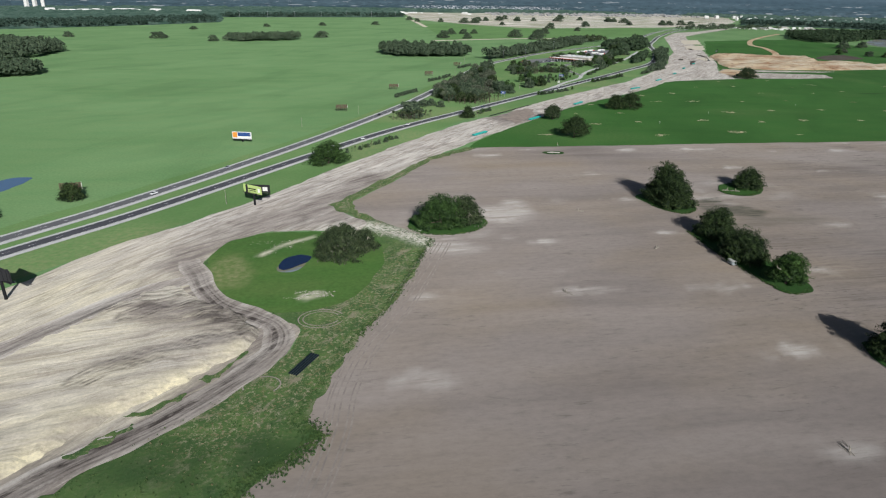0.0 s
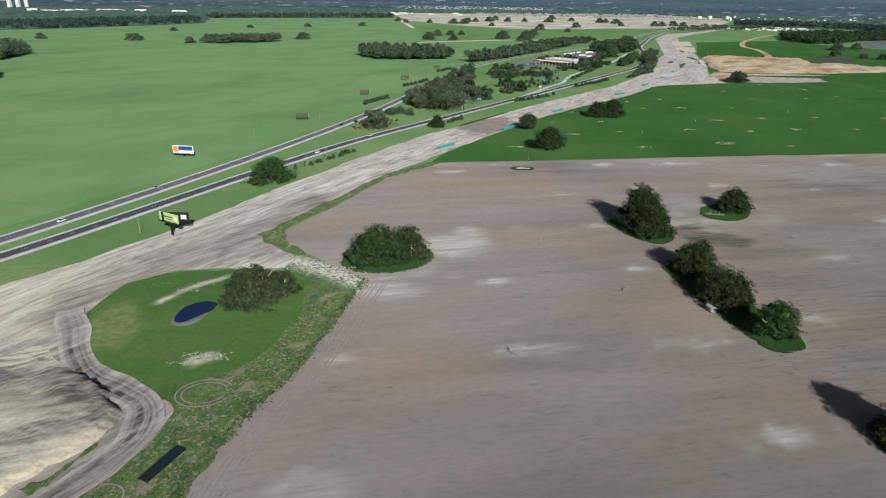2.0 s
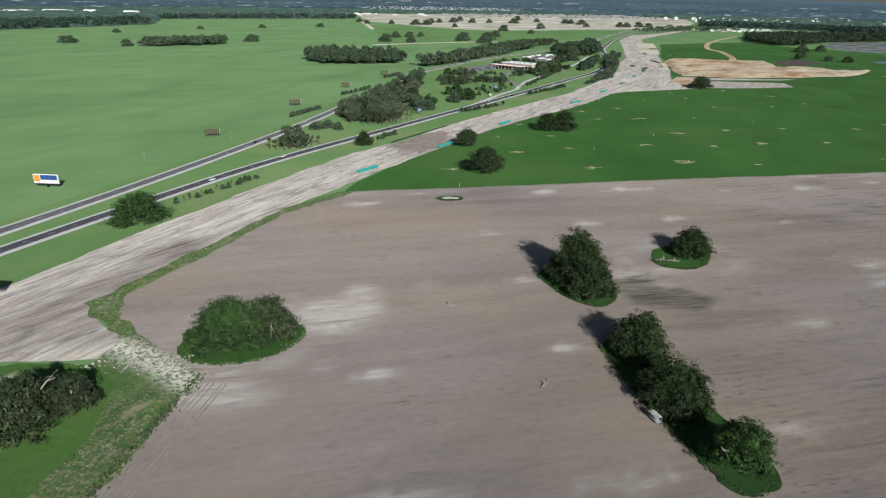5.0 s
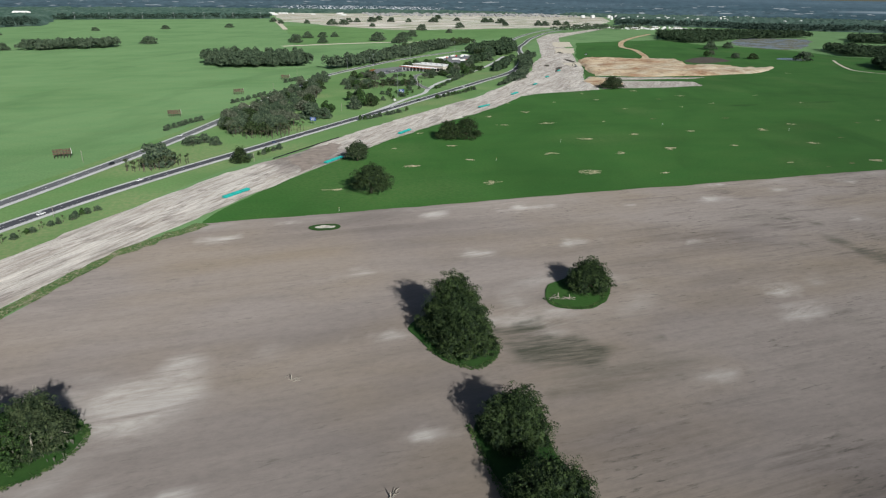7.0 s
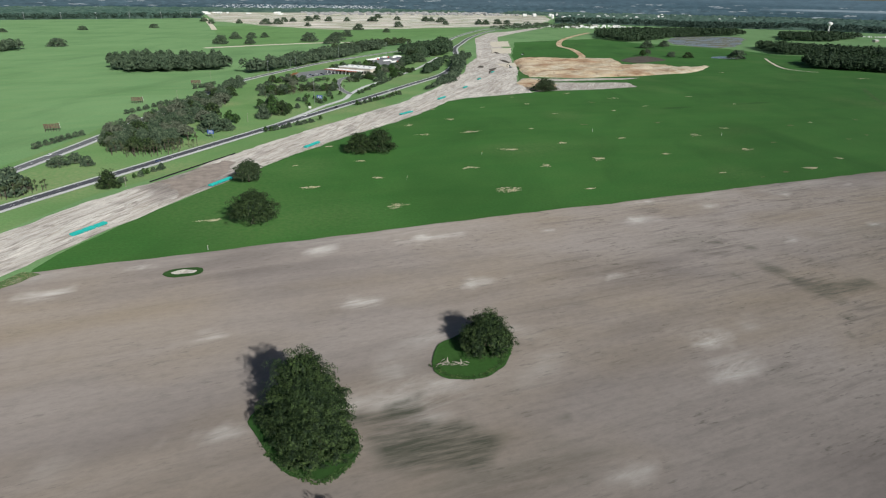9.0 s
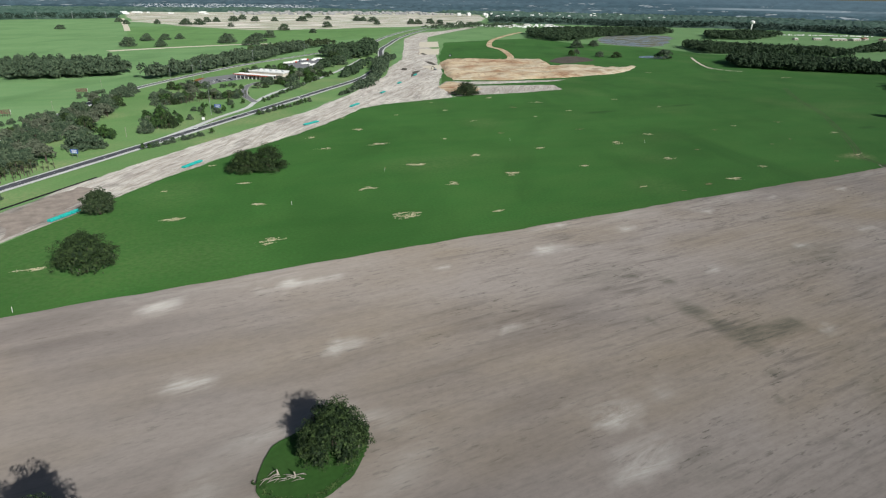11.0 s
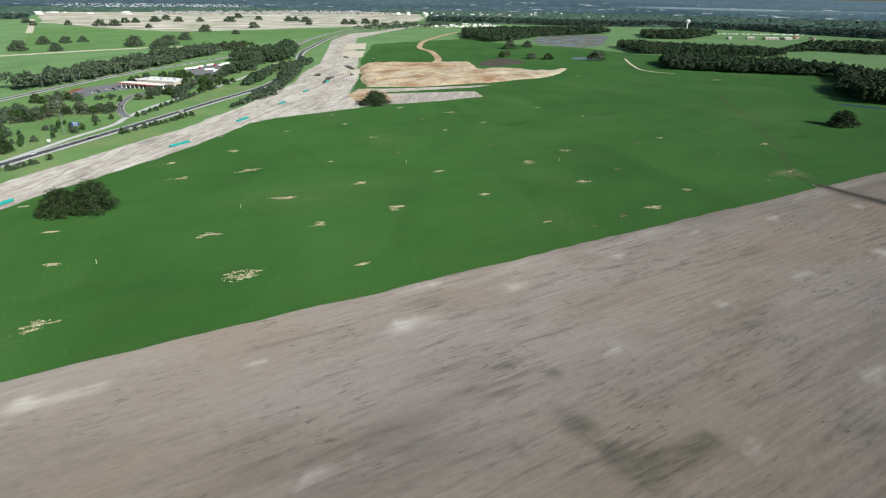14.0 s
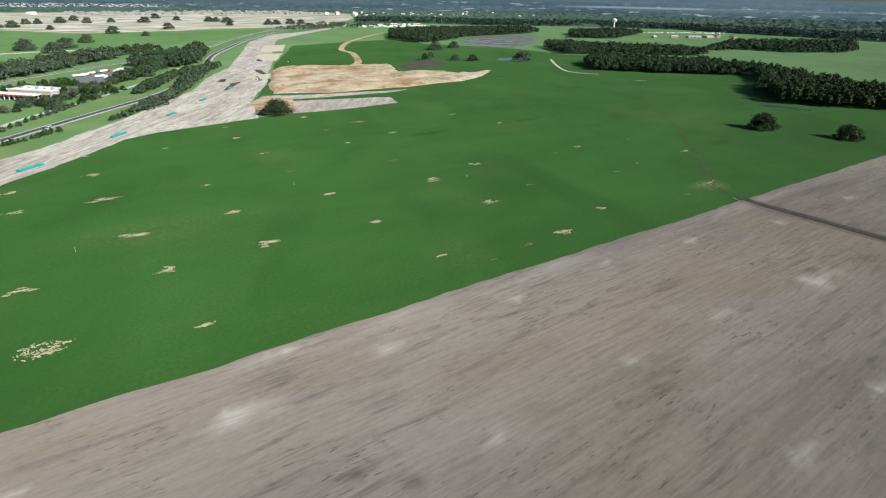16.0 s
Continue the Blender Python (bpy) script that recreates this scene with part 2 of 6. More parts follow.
WEEDS, SOIL, SAND, CLAY = weeds_material(), soil_material(), sand_material("graded pale sand", 50), clay_material()
FILL = sand_material("dumped cream sand fill", 8)
ASPHALT = asphalt_material("asphalt", (0.058, 0.058, 0.066))
WEATHERED = asphalt_material("weathered asphalt", (0.1, 0.1, 0.105))
SHOULDER = asphalt_material("concrete shoulder", (0.42, 0.415, 0.41))
PAVING = asphalt_material("pale paving", (0.36, 0.34, 0.31))
WHITE_LINE = plain("road paint", (0.6, 0.6, 0.58), 0.7)
WATER = water_material("dark pond water", (0.006, 0.014, 0.04))
LAKE = water_material("lake water", (0.05, 0.09, 0.16))
MARSH, SITE = marsh_material(), site_material()
# near-black to light tones put crown gaps and sunlit sprays into leaf colour
OAK = leaf_material("live oak leaves", (0.007, 0.016, 0.006), (0.08, 0.12, 0.036), 2.2)
BRIGHT = leaf_material("bright bush leaves", (0.012, 0.03, 0.008), (0.085, 0.16, 0.036), 2.4)
GREYOAK = leaf_material("mossy oak leaves", (0.016, 0.028, 0.012), (0.1, 0.128, 0.056), 2.2)
SCRUB = leaf_material("sparse grey-brown foliage", (0.06, 0.072, 0.048), (0.185, 0.2, 0.135))
PINE = leaf_material("pine needles", (0.022, 0.044, 0.022), (0.07, 0.1, 0.045))
# distance haze is painted in as a bluer, paler leaf colour
FARWOOD = leaf_material("hazed distant wood canopy", (0.04, 0.076, 0.06), (0.1, 0.146, 0.118), 40)
OAKWOOD = leaf_material("dense oak crowns", (0.022, 0.042, 0.022), (0.092, 0.135, 0.064))
# leaf blue is raised to put some haze into the colour
MIDWOOD = leaf_material("hazed broadleaf crowns", (0.034, 0.056, 0.034), (0.145, 0.185, 0.108))
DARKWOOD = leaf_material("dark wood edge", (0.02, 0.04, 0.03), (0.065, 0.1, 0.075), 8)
CREAM = plain("cream sand lane", (0.56, 0.5, 0.4), 0.95, vary=0.2, size=8)
LOT = asphalt_material("worn grey asphalt", (0.15, 0.15, 0.155))
PALM = leaf_material("palm fronds", (0.04, 0.06, 0.025), (0.12, 0.135, 0.065))
MOSS = leaf_material("hanging grey moss", (0.085, 0.088, 0.06), (0.19, 0.186, 0.145))
BARK = plain("bark", (0.12, 0.095, 0.075), 0.9, vary=0.4)
DEADWOOD = plain("bleached dead wood", (0.4, 0.36, 0.3), 0.85, vary=0.3)
STEEL = plain("galvanised steel", (0.42, 0.43, 0.44), 0.45, 0.7)
BLACK = plain("black painted steel", (0.018, 0.018, 0.02), 0.5)
BLACKPIPE = plain("black plastic pipe", (0.016, 0.024, 0.028), 0.35)
CYAN = plain("turquoise plastic pipe", (0.04, 0.42, 0.37), 0.45, vary=0.3)
REDWOOD = plain("weathered red-brown timber", (0.2, 0.095, 0.075), 0.85, vary=0.35)
WHITE = plain("white paint", (0.78, 0.77, 0.74), 0.5, vary=0.1)
ROOFWHITE = plain("white roofing", (0.74, 0.73, 0.7), 0.6, vary=0.12, size=8)
BRICKRED = plain("terracotta fascia", (0.38, 0.1, 0.06), 0.6)
WALLTAN = plain("cream stucco wall", (0.55, 0.5, 0.42), 0.85)
GREYMETAL = plain("grey sheet metal", (0.5, 0.53, 0.54), 0.4, 0.4)
LIME = plain("lime green poster", (0.45, 0.56, 0.2), 0.6, vary=0.06)
BLUE = plain("blue sign face", (0.045, 0.1, 0.3), 0.5, vary=0.15)
ORANGE = plain("orange poster", (0.75, 0.32, 0.06), 0.6, vary=0.08)
RED = plain("red plastic", (0.5, 0.035, 0.02), 0.5)
BLOOM = plain("red-orange blossom", (0.3, 0.1, 0.035), 0.9, vary=0.6, size=3)
GLASS = plain("dark window glass", (0.02, 0.025, 0.03), 0.08)
RUBBER = plain("tyre rubber", (0.02, 0.02, 0.02), 0.8)
CARS = [plain("car paint", c, 0.25) for c in ((0.75, 0.75, 0.74), (0.03, 0.03, 0.035), (0.35, 0.36, 0.38), (0.1, 0.12, 0.2))]


# ---------------------------------------------------------------- geometry helpers
def vnoise(x, y, size, seed=0):
    """Smooth value noise over the plan, 0 to 1."""
    def h(i, j):
        v = np.sin(i * 127.1 + j * 311.7 + seed * 74.7) * 43758.5453
        return v - np.floor(v)
    x, y = np.asarray(x, float) / size, np.asarray(y, float) / size
    i, j = np.floor(x), np.floor(y)
    u, v = x - i, y - j
    u, v = u * u * (3 - 2 * u), v * v * (3 - 2 * v)
    return (h(i, j) * (1 - u) + h(i + 1, j) * u) * (1 - v) + (h(i, j + 1) * (1 - u) + h(i + 1, j + 1) * u) * v


def spline(pts, step):
    """A smooth line through the points, at about even steps."""
    p = np.array(pts, float)
    p = np.vstack([2 * p[0] - p[1], p, 2 * p[-1] - p[-2]])
    out = []
    for a, b, c, d in zip(p[:-3], p[1:-2], p[2:-1], p[3:]):
        n = max(1, int(np.hypot(*(c - b)[:2]) / step))
        t = (np.arange(n) / n)[:, None]
        out.append(0.5 * (2 * b + (c - a) * t + (2 * a - 5 * b + 4 * c - d) * t ** 2 + (3 * b - a - 3 * c + d) * t ** 3))
    return np.vstack(out + [p[-2:-1]])


def near_line(X, Y, line):
    """Distance from each place to a polyline, and the nearest point on it."""
    P = np.stack([np.ravel(X), np.ravel(Y)], 1).astype(float)
    best, where = np.full(len(P), 1e18), np.zeros_like(P)
    for a, b in zip(line[:-1], line[1:]):
        d = b - a
        t = np.clip(((P - a) @ d) / max(d @ d, 1e-9), 0, 1)
        q = a + t[:, None] * d
        r = ((P - q) ** 2).sum(1)
        k = r < best
        best[k], where[k] = r[k], q[k]
    return np.sqrt(best).reshape(np.shape(X)), where


def inside(X, Y, ring):
    x, y = np.asarray(X, float), np.asarray(Y, float)
    odd = np.zeros(x.shape, bool)
    for (x0, y0), (x1, y1) in zip(ring, np.roll(ring, -1, 0)):
        if y0 != y1:
            odd ^= ((y0 > y) != (y1 > y)) & (x < (x1 - x0) * (y - y0) / (y1 - y0) + x0)
    return odd


def mesh_object(name, verts, faces, material, parent=None, label="", smooth=False):
    me = bpy.data.meshes.new(name)
    me.from_pydata([tuple(v) for v in verts], [], [tuple(f) for f in faces])
    me.materials.append(material)
    if smooth:
        me.polygons.foreach_set("use_smooth", [True] * len(me.polygons))
    ob = new(name, me)
    if parent:
        ob.parent = parent
    if label:
        ob["label"] = label
    return ob


def part(name, bm, material, parent=None, label="", smooth=False):
    me = bpy.data.meshes.new(name)
    bmesh.ops.recalc_face_normals(bm, faces=bm.faces[:])
    bm.to_mesh(me)
    bm.free()
    me.materials.append(material)
    if smooth:
        me.polygons.foreach_set("use_smooth", [True] * len(me.polygons))
    ob = new(name, me)
    if parent:
        ob.parent = parent
    if label:
        ob["label"] = label
    return ob


def thing(name, x, y, z=0.0, turn=0.0, label="", category="", group="", kind=""):
    ob = new(name)
    ob.matrix_basis = pose(x, y, z, 0, 0, turn)
    ob.empty_display_size = 1.0
    return tagged(ob, label, category, group, kind)


def box(bm, cx, cy, cz, sx, sy, sz, m=None, bevel=0.0):
    r = bmesh.ops.create_cube(bm, size=1.0, matrix=(m or Matrix()) @ Matrix.Translation((cx, cy, cz)) @ Matrix.Diagonal((sx, sy, sz, 1)))
    if bevel:
        edges = list({e for v in r["verts"] for e in v.link_edges})
        bmesh.ops.bevel(bm, geom=edges, offset=bevel, segments=1, affect="EDGES")
    return bm


def tube(bm, path, radii, sides=7):
    """A tapering limb along a path, closed at both ends."""
    rings = []
    pts = [Vector(p) for p in path]
    for k, (p, r) in enumerate(zip(pts, radii)):
        d = (pts[min(k + 1, len(pts) - 1)] - pts[max(k - 1, 0)]).normalized()
        q = d.to_track_quat("Z", "Y")
        rings.append([bm.verts.new(p + q @ Vector((r * math.cos(a), r * math.sin(a), 0))) for a in (2 * math.pi * i / sides for i in range(sides))])
    for a, b in zip(rings, rings[1:]):
        for i in range(sides):
            bm.faces.new((a[i], a[(i + 1) % sides], b[(i + 1) % sides], b[i]))
    bm.faces.new(rings[0][::-1]), bm.faces.new(rings[-1])
    return bm


def rod(a, b, r, sides=6, bm=None):
    return tube(bm or bmesh.new(), [a, b], [r, r], sides)


def outline(pts, step, rag=0.0, smooth=True, seed=0):
    """A closed ring through the points with a ragged edge."""
    p = np.array(pts, float)
    n = len(p)
    if smooth:
        ring = spline(np.vstack([p[-2:], p, p[:3]]), step)
        d0 = ((ring - p[0]) ** 2).sum(1)
        first = int(np.argmin(d0[:len(ring) // 2]))
        last = len(ring) // 2 + int(np.argmin(d0[len(ring) // 2:]))
        ring = ring[first:last]
    else:
        out = []
        for a, b in zip(p, np.roll(p, -1, 0)):
            k = max(1, int(np.hypot(*(b - a)) / step))
            out.append(a + (np.arange(k) / k)[:, None] * (b - a))
        ring = np.vstack(out)
    if rag:
        s = np.arange(len(ring)) * step
        ring = ring + rag * np.stack([vnoise(s, s * 0, step * 2.3, seed) - 0.5, vnoise(s, s * 0 + 9, step * 2.3, seed + 5) - 0.5], 1) * 2
        ring = ring + 2 * rag * np.stack([vnoise(s, s * 0, step * 9, seed + 2) - 0.5, vnoise(s, s * 0 + 9, step * 9, seed + 7) - 0.5], 1)
    return ring


def patch(name, ring, z, cell, material, marks=None, height=None, parent=None, label="", category="", kind="structure", smooth=True, taper=0.0):
    """A piece of ground inside a ring: a grid whose rim follows the ring. marks: per-corner masks for the material."""
    lo, hi = ring.min(0) - cell, ring.max(0) + cell
    xs, ys = np.arange(lo[0], hi[0] + cell, cell), np.arange(lo[1], hi[1] + cell, cell)
    X, Y = np.meshgrid(xs, ys)
    ins = inside(X, Y, ring)
    keep = ins[:-1, :-1] | ins[1:, :-1] | ins[:-1, 1:] | ins[1:, 1:]
    used = np.zeros(X.shape, bool)
    for a, b in ((slice(0, -1), slice(0, -1)), (slice(1, None), slice(0, -1)), (slice(0, -1), slice(1, None)), (slice(1, None), slice(1, None))):
        used[a, b] |= keep
    closed = np.vstack([ring, ring[:1]])
    rim = used & ~ins
    _, q = near_line(X[rim], Y[rim], closed)
    X[rim], Y[rim] = q[:, 0], q[:, 1]
    ids = np.full(X.shape, -1)
    ids[used] = np.arange(used.sum())
    px, py = X[used], Y[used]
    pz = np.full(len(px), float(z))
    if height:
        lift = height(px, py)
        if taper:
            lift = lift * np.clip(near_line(px, py, closed)[0] / taper, 0, 1)
        pz = pz + lift
    j, i = np.nonzero(keep)
    quads = np.stack([ids[j, i], ids[j, i + 1], ids[j + 1, i + 1], ids[j + 1, i]], 1)
    ob = mesh_object(name, np.stack([px, py, pz], 1).tolist(), quads.tolist(), material, parent, smooth=smooth)
    for key, f in (marks or {}).items():
        a = ob.data.attributes.new(key, "FLOAT", "POINT")
        a.data.foreach_set("value", np.clip(f(px, py), 0, 1).astype(np.float32))
    return tagged(ob, label, category, "", kind)


def strip(name, line, left, right, z, material, parent=None, label="", kind=""):
    """A ribbon along a line between two offsets (to its left negative)."""
    d = np.gradient(line, axis=0)
    d /= np.hypot(d[:, 0], d[:, 1])[:, None]
    side = np.stack([d[:, 1], -d[:, 0]], 1)
    a, b = line + side * left, line + side * right
    v = [(*p, z) for p in a] + [(*p, z) for p in b]
    n = len(line)
    f = [(i, n + i, n + i + 1, i + 1) for i in range(n - 1)]
    ob = mesh_object(name, v, f, material, parent)
    return tagged(ob, label, "", "", kind)


def ribbon(name, line, half, cols, z, material, marks=None, label="", category="", parent=None):
    """A band of ground along a line; marks are functions of the metres along it and across it."""
    d = np.gradient(line, axis=0)
    d /= np.hypot(d[:, 0], d[:, 1])[:, None]
    side = np.stack([d[:, 1], -d[:, 0]], 1)
    n = len(line)
    s = np.arange(n) * np.hypot(*(line[1] - line[0]))
    u = np.linspace(-1, 1, cols)
    wob = 1 + 0.25 * (vnoise(s, s * 0, 9, 3) - 0.5)
    P = line[:, None, :] + side[:, None, :] * (u[None, :, None] * half * wob[:, None, None])
    v = np.concatenate([P.reshape(-1, 2), np.full((n * cols, 1), z)], 1)
    idx = np.arange(n * cols).reshape(n, cols)
    f = np.stack([idx[:-1, :-1], idx[:-1, 1:], idx[1:, 1:], idx[1:, :-1]], -1).reshape(-1, 4)
    ob = mesh_object(name, v.tolist(), f.tolist(), material, parent)
    S, U = np.repeat(s, cols), np.tile(u * half, n)
    for key, fn in (marks or {}).items():
        a = ob.data.attributes.new(key, "FLOAT", "POINT")
        a.data.foreach_set("value", np.clip(fn(S, U), 0, 1).astype(np.float32))
    return tagged(ob, label, category, "", "" if parent else "structure")


def bump_at(X, Y, x, y, rx, ry, seed=0, rag=0.5):
    """A soft-edged blot on the plan."""
    w = 1 + rag * (vnoise(X, Y, max(rx, ry) * 0.5, seed) - 0.5) * 2
    d = np.sqrt(((X - x) / rx) ** 2 + ((Y - y) / ry) ** 2) * w
    return np.clip(1.6 * (1 - d), 0, 1)


# ---------------------------------------------------------------- the land
def disc(cx, cy, r, n=180):
    return [(cx + r * math.cos(2 * math.pi * k / n), cy + r * math.sin(2 * math.pi * k / n)) for k in range(n)]


CX, CY, FAR = 200.0, 250.0, 4600.0
rim = disc(CX, CY, FAR)
tagged(mesh_object("ground", [(x, y, 0.0) for x, y in rim], [tuple(range(len(rim)))], PASTURE), "wide flat light green pasture reaching the horizon", "ground", "", "structure")

# horizon backdrop: self-lit, with distance haze painted into its colour
n_ = Nodes("glowing hazed far woodland")
sep = n_.t.nodes.new("ShaderNodeSeparateXYZ")
n_.t.links.new(n_.where(), sep.inputs[0])
bearing = n_.math("ARCTAN2", sep.outputs[0], sep.outputs[1])
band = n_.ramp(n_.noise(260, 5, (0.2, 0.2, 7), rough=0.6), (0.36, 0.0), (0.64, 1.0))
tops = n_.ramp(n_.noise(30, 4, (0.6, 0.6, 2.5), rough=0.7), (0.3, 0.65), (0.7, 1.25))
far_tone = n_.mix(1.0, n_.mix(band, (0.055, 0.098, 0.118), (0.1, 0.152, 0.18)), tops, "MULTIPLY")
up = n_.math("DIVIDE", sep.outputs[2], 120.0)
# painted haze, paler and bluer with height
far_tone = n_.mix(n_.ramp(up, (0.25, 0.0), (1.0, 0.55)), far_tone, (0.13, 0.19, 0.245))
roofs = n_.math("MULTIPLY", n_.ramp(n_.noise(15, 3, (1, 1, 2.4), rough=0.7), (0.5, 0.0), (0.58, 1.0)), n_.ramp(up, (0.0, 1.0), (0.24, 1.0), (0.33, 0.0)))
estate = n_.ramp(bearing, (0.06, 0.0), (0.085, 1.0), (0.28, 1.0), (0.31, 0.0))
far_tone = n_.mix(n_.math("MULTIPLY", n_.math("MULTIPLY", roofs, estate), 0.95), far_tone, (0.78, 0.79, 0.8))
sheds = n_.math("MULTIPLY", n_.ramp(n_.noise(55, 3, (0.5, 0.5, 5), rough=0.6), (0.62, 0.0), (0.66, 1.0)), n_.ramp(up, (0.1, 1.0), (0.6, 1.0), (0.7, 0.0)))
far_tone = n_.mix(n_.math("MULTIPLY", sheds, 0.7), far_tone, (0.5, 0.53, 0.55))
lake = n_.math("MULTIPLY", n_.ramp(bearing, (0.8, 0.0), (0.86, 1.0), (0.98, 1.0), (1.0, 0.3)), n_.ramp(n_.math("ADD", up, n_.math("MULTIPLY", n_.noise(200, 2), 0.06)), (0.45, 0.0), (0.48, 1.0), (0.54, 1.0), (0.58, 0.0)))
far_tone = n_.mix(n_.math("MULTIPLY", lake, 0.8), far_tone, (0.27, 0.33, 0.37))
# added glow keeps the wall equally bright on every side
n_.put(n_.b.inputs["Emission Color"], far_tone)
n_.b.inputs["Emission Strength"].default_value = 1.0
GLOWING_HAZEWOOD = n_.done((0.0, 0.0, 0.0), 1.0)
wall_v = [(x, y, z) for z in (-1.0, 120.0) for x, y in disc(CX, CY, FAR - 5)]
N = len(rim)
tagged(mesh_object("backdrop", wall_v, [((k + 1) % N, k, N + k, N + (k + 1) % N) for k in range(N)], GLOWING_HAZEWOOD), "glowing blue-green backdrop of woods with painted haze along the horizon", "backdrop", "", "structure")

NEAR_ROAD = spline([(-620, -280), (-300, 140), (-176, 300), (-126, 364), (-46, 482), (30, 587), (134, 704), (266, 850), (442, 1048), (560, 1190), (665, 1400), (752, 1624), (832, 1778), (984, 2048), (1222, 2384), (1700, 2900)], 12)
FAR_ROAD = spline([(-620, -250), (-310, 160), (-186, 320), (-134, 394), (-50, 534), (36, 700), (96, 838), (160, 1000), (212, 1130), (290, 1250), (400, 1395), (540, 1535), (680, 1670), (800, 1825), (948, 2075), (1185, 2410), (1660, 2930)], 12)
RAMP = spline([(196, 770), (234, 818), (270, 868), (300, 912), (336, 958), (354, 999), (390, 1062), (448, 1136), (540, 1268), (640, 1440)], 8)
DRIVE = spline([(352, 995), (350, 1040), (355, 1084), (370, 1138), (392, 1170)], 5)

UP = [(-146, 272), (-127, 306), (-74, 365), (-21, 448), (6, 485), (28, 517), (55, 557), (89, 602), (124, 638), (142, 648), (186, 706), (217, 740), (260, 784), (345, 868), (398, 918), (477, 1016), (500, 1050), (590, 1180), (640, 1290), (716, 1414), (850, 1720), (948, 1952), (1111, 2205), (1235, 2290), (1500, 2560)]
LOW = [(1520, 2530), (1250, 2240), (1050, 2010), (912, 1715), (852, 1545), (790, 1410), (742, 1304), (690, 1180), (625, 1060), (590, 946), (486, 926), (456, 912), (392, 838), (358, 804), (270, 730), (190, 645), (104, 540), (50, 474), (4, 402), (-20, 364), (-16, 350), (2, 330), (-4, 316), (-28, 319), (-52, 319), (-72, 306)]
BULGE = [(-78, 280), (-73, 262), (-62, 242), (-48, 232), (-34, 224), (-26, 210), (-29, 196), (-42, 176), (-62, 154), (-80, 134), (-110, 100), (-160, 40), (-330, -60), (-330, 40), (-240, 150)]
PLATEAU = outline([(-102, 132), (-90, 149), (-78, 164), (-64, 177), (-46, 198), (-41, 208), (-50, 222), (-66, 238), (-84, 256), (-104, 240), (-142, 186), (-260, 80), (-300, 0), (-180, 40)], 1.6, 1.5, seed=3)
TRACK = spline([(-150, 70), (-110, 112), (-86, 140), (-64, 158), (-48, 176), (-36, 195), (-34, 210), (-43, 222), (-57, 232), (-69, 248), (-78, 270), (-86, 292), (-60, 330), (-30, 360), (6, 420)], 4)
BANK = spline([(-102, 132), (-90, 149), (-78, 164), (-64, 177), (-46, 198)], 3)
RIM = spline([(-130, 90), (-102, 132), (-90, 149), (-78, 164), (-64, 177), (-46, 198), (-41, 208), (-47, 218)], 4)


def plateau_height(X, Y):
    d, _ = near_line(X, Y, np.vstack([PLATEAU, PLATEAU[:1]]))
    low = np.clip(1.5 - near_line(X, Y, RIM)[0] / 26, 0.06, 1)
    return low * 3.0 * np.clip(d / (1.2 + 2.6 * vnoise(X, Y, 3.5, 6)), 0, 1) * (0.75 + 0.5 * vnoise(X, Y, 5, 4)) + 0.3 * vnoise(X, Y, 3, 9)


def plateau_yellow(X, Y):
    d, _ = near_line(X, Y, BANK)
    return 0.2 + 0.55 * vnoise(X, Y, 22, 2) + np.clip((-110 - X) / 60, 0, 0.3) + np.clip(1 - d / 9, 0, 1) * (0.5 + 0.5 * vnoise(X, Y, 4, 3))


def plateau_grey(X, Y):
    return bump_at(X, Y, -66, 230, 36, 20, 4) * 0.95 + bump_at(X, Y, -60, 205, 24, 14, 8) * 0.5 + bump_at(X, Y, -88, 196, 20, 9, 2) * 0.6 + np.clip(vnoise(X, Y, 14, 15) * 2.2 - 1.35, 0, 1) * 0.5


RUTS = [spline(p, 3) for p in ([(-106, 255), (-96, 258), (-81, 253), (-63, 234), (-49, 216)], [(-94, 230), (-82, 238), (-64, 227), (-44, 211)], [(-112, 231), (-99, 245), (-84, 246), (-67, 234), (-53, 219)], [(-94, 183), (-87, 191), (-78, 195), (-64, 201), (-47, 208)])]


def ruts(X, Y):
    """Curved wheel ruts left by haul trucks."""
    v = np.zeros_like(X)
    for k, line_ in enumerate(RUTS):
        d, _ = near_line(X, Y, line_)
        for off in (0.0, 2.6, 5.0):
            v = np.maximum(v, np.clip(1 - np.abs(d - off) / 0.95, 0, 1) * (0.35 + 0.75 * vnoise(X, Y, 9, k + 20)))
    return v


def plateau_dark(X, Y):
    return bump_at(X, Y, -57, 224, 24, 12, 7) * 0.35 + ruts(X, Y) + 0.3 * np.clip(vnoise(X, Y, 8, 12) * 2.4 - 1.8, 0, 1)


def track_grey(X, Y):
    d, _ = near_line(X, Y, TRACK)
    side = np.clip(1.5 - d / (8 + 8 * vnoise(X, Y, 12, 1)), 0, 1)
    mid = np.clip(vnoise(X, Y, 40, 5) * 1.6 - 0.75, 0, 1) * 0.35
    mid = np.where(Y > 420, mid + bump_at(X, Y, 162, 646, 36, 40) * 1.5, mid)
    return np.maximum.reduce([side, mid, bump_at(X, Y, -30, 340, 44, 20, 3) * 0.85])


def track_dark(X, Y):
    d, _ = near_line(X, Y, TRACK)
    return 0.35 * bump_at(X, Y, 160, 644, 30, 34, 6) + bump_at(X, Y, -100, 243, 6, 2.5, 2) + 0.8 * np.clip(vnoise(X, Y, 9, 12) * 2.4 - 1.75, 0, 1)


strip_ring = outline(UP + LOW + BULGE, 4, 1.2, smooth=False, seed=1)
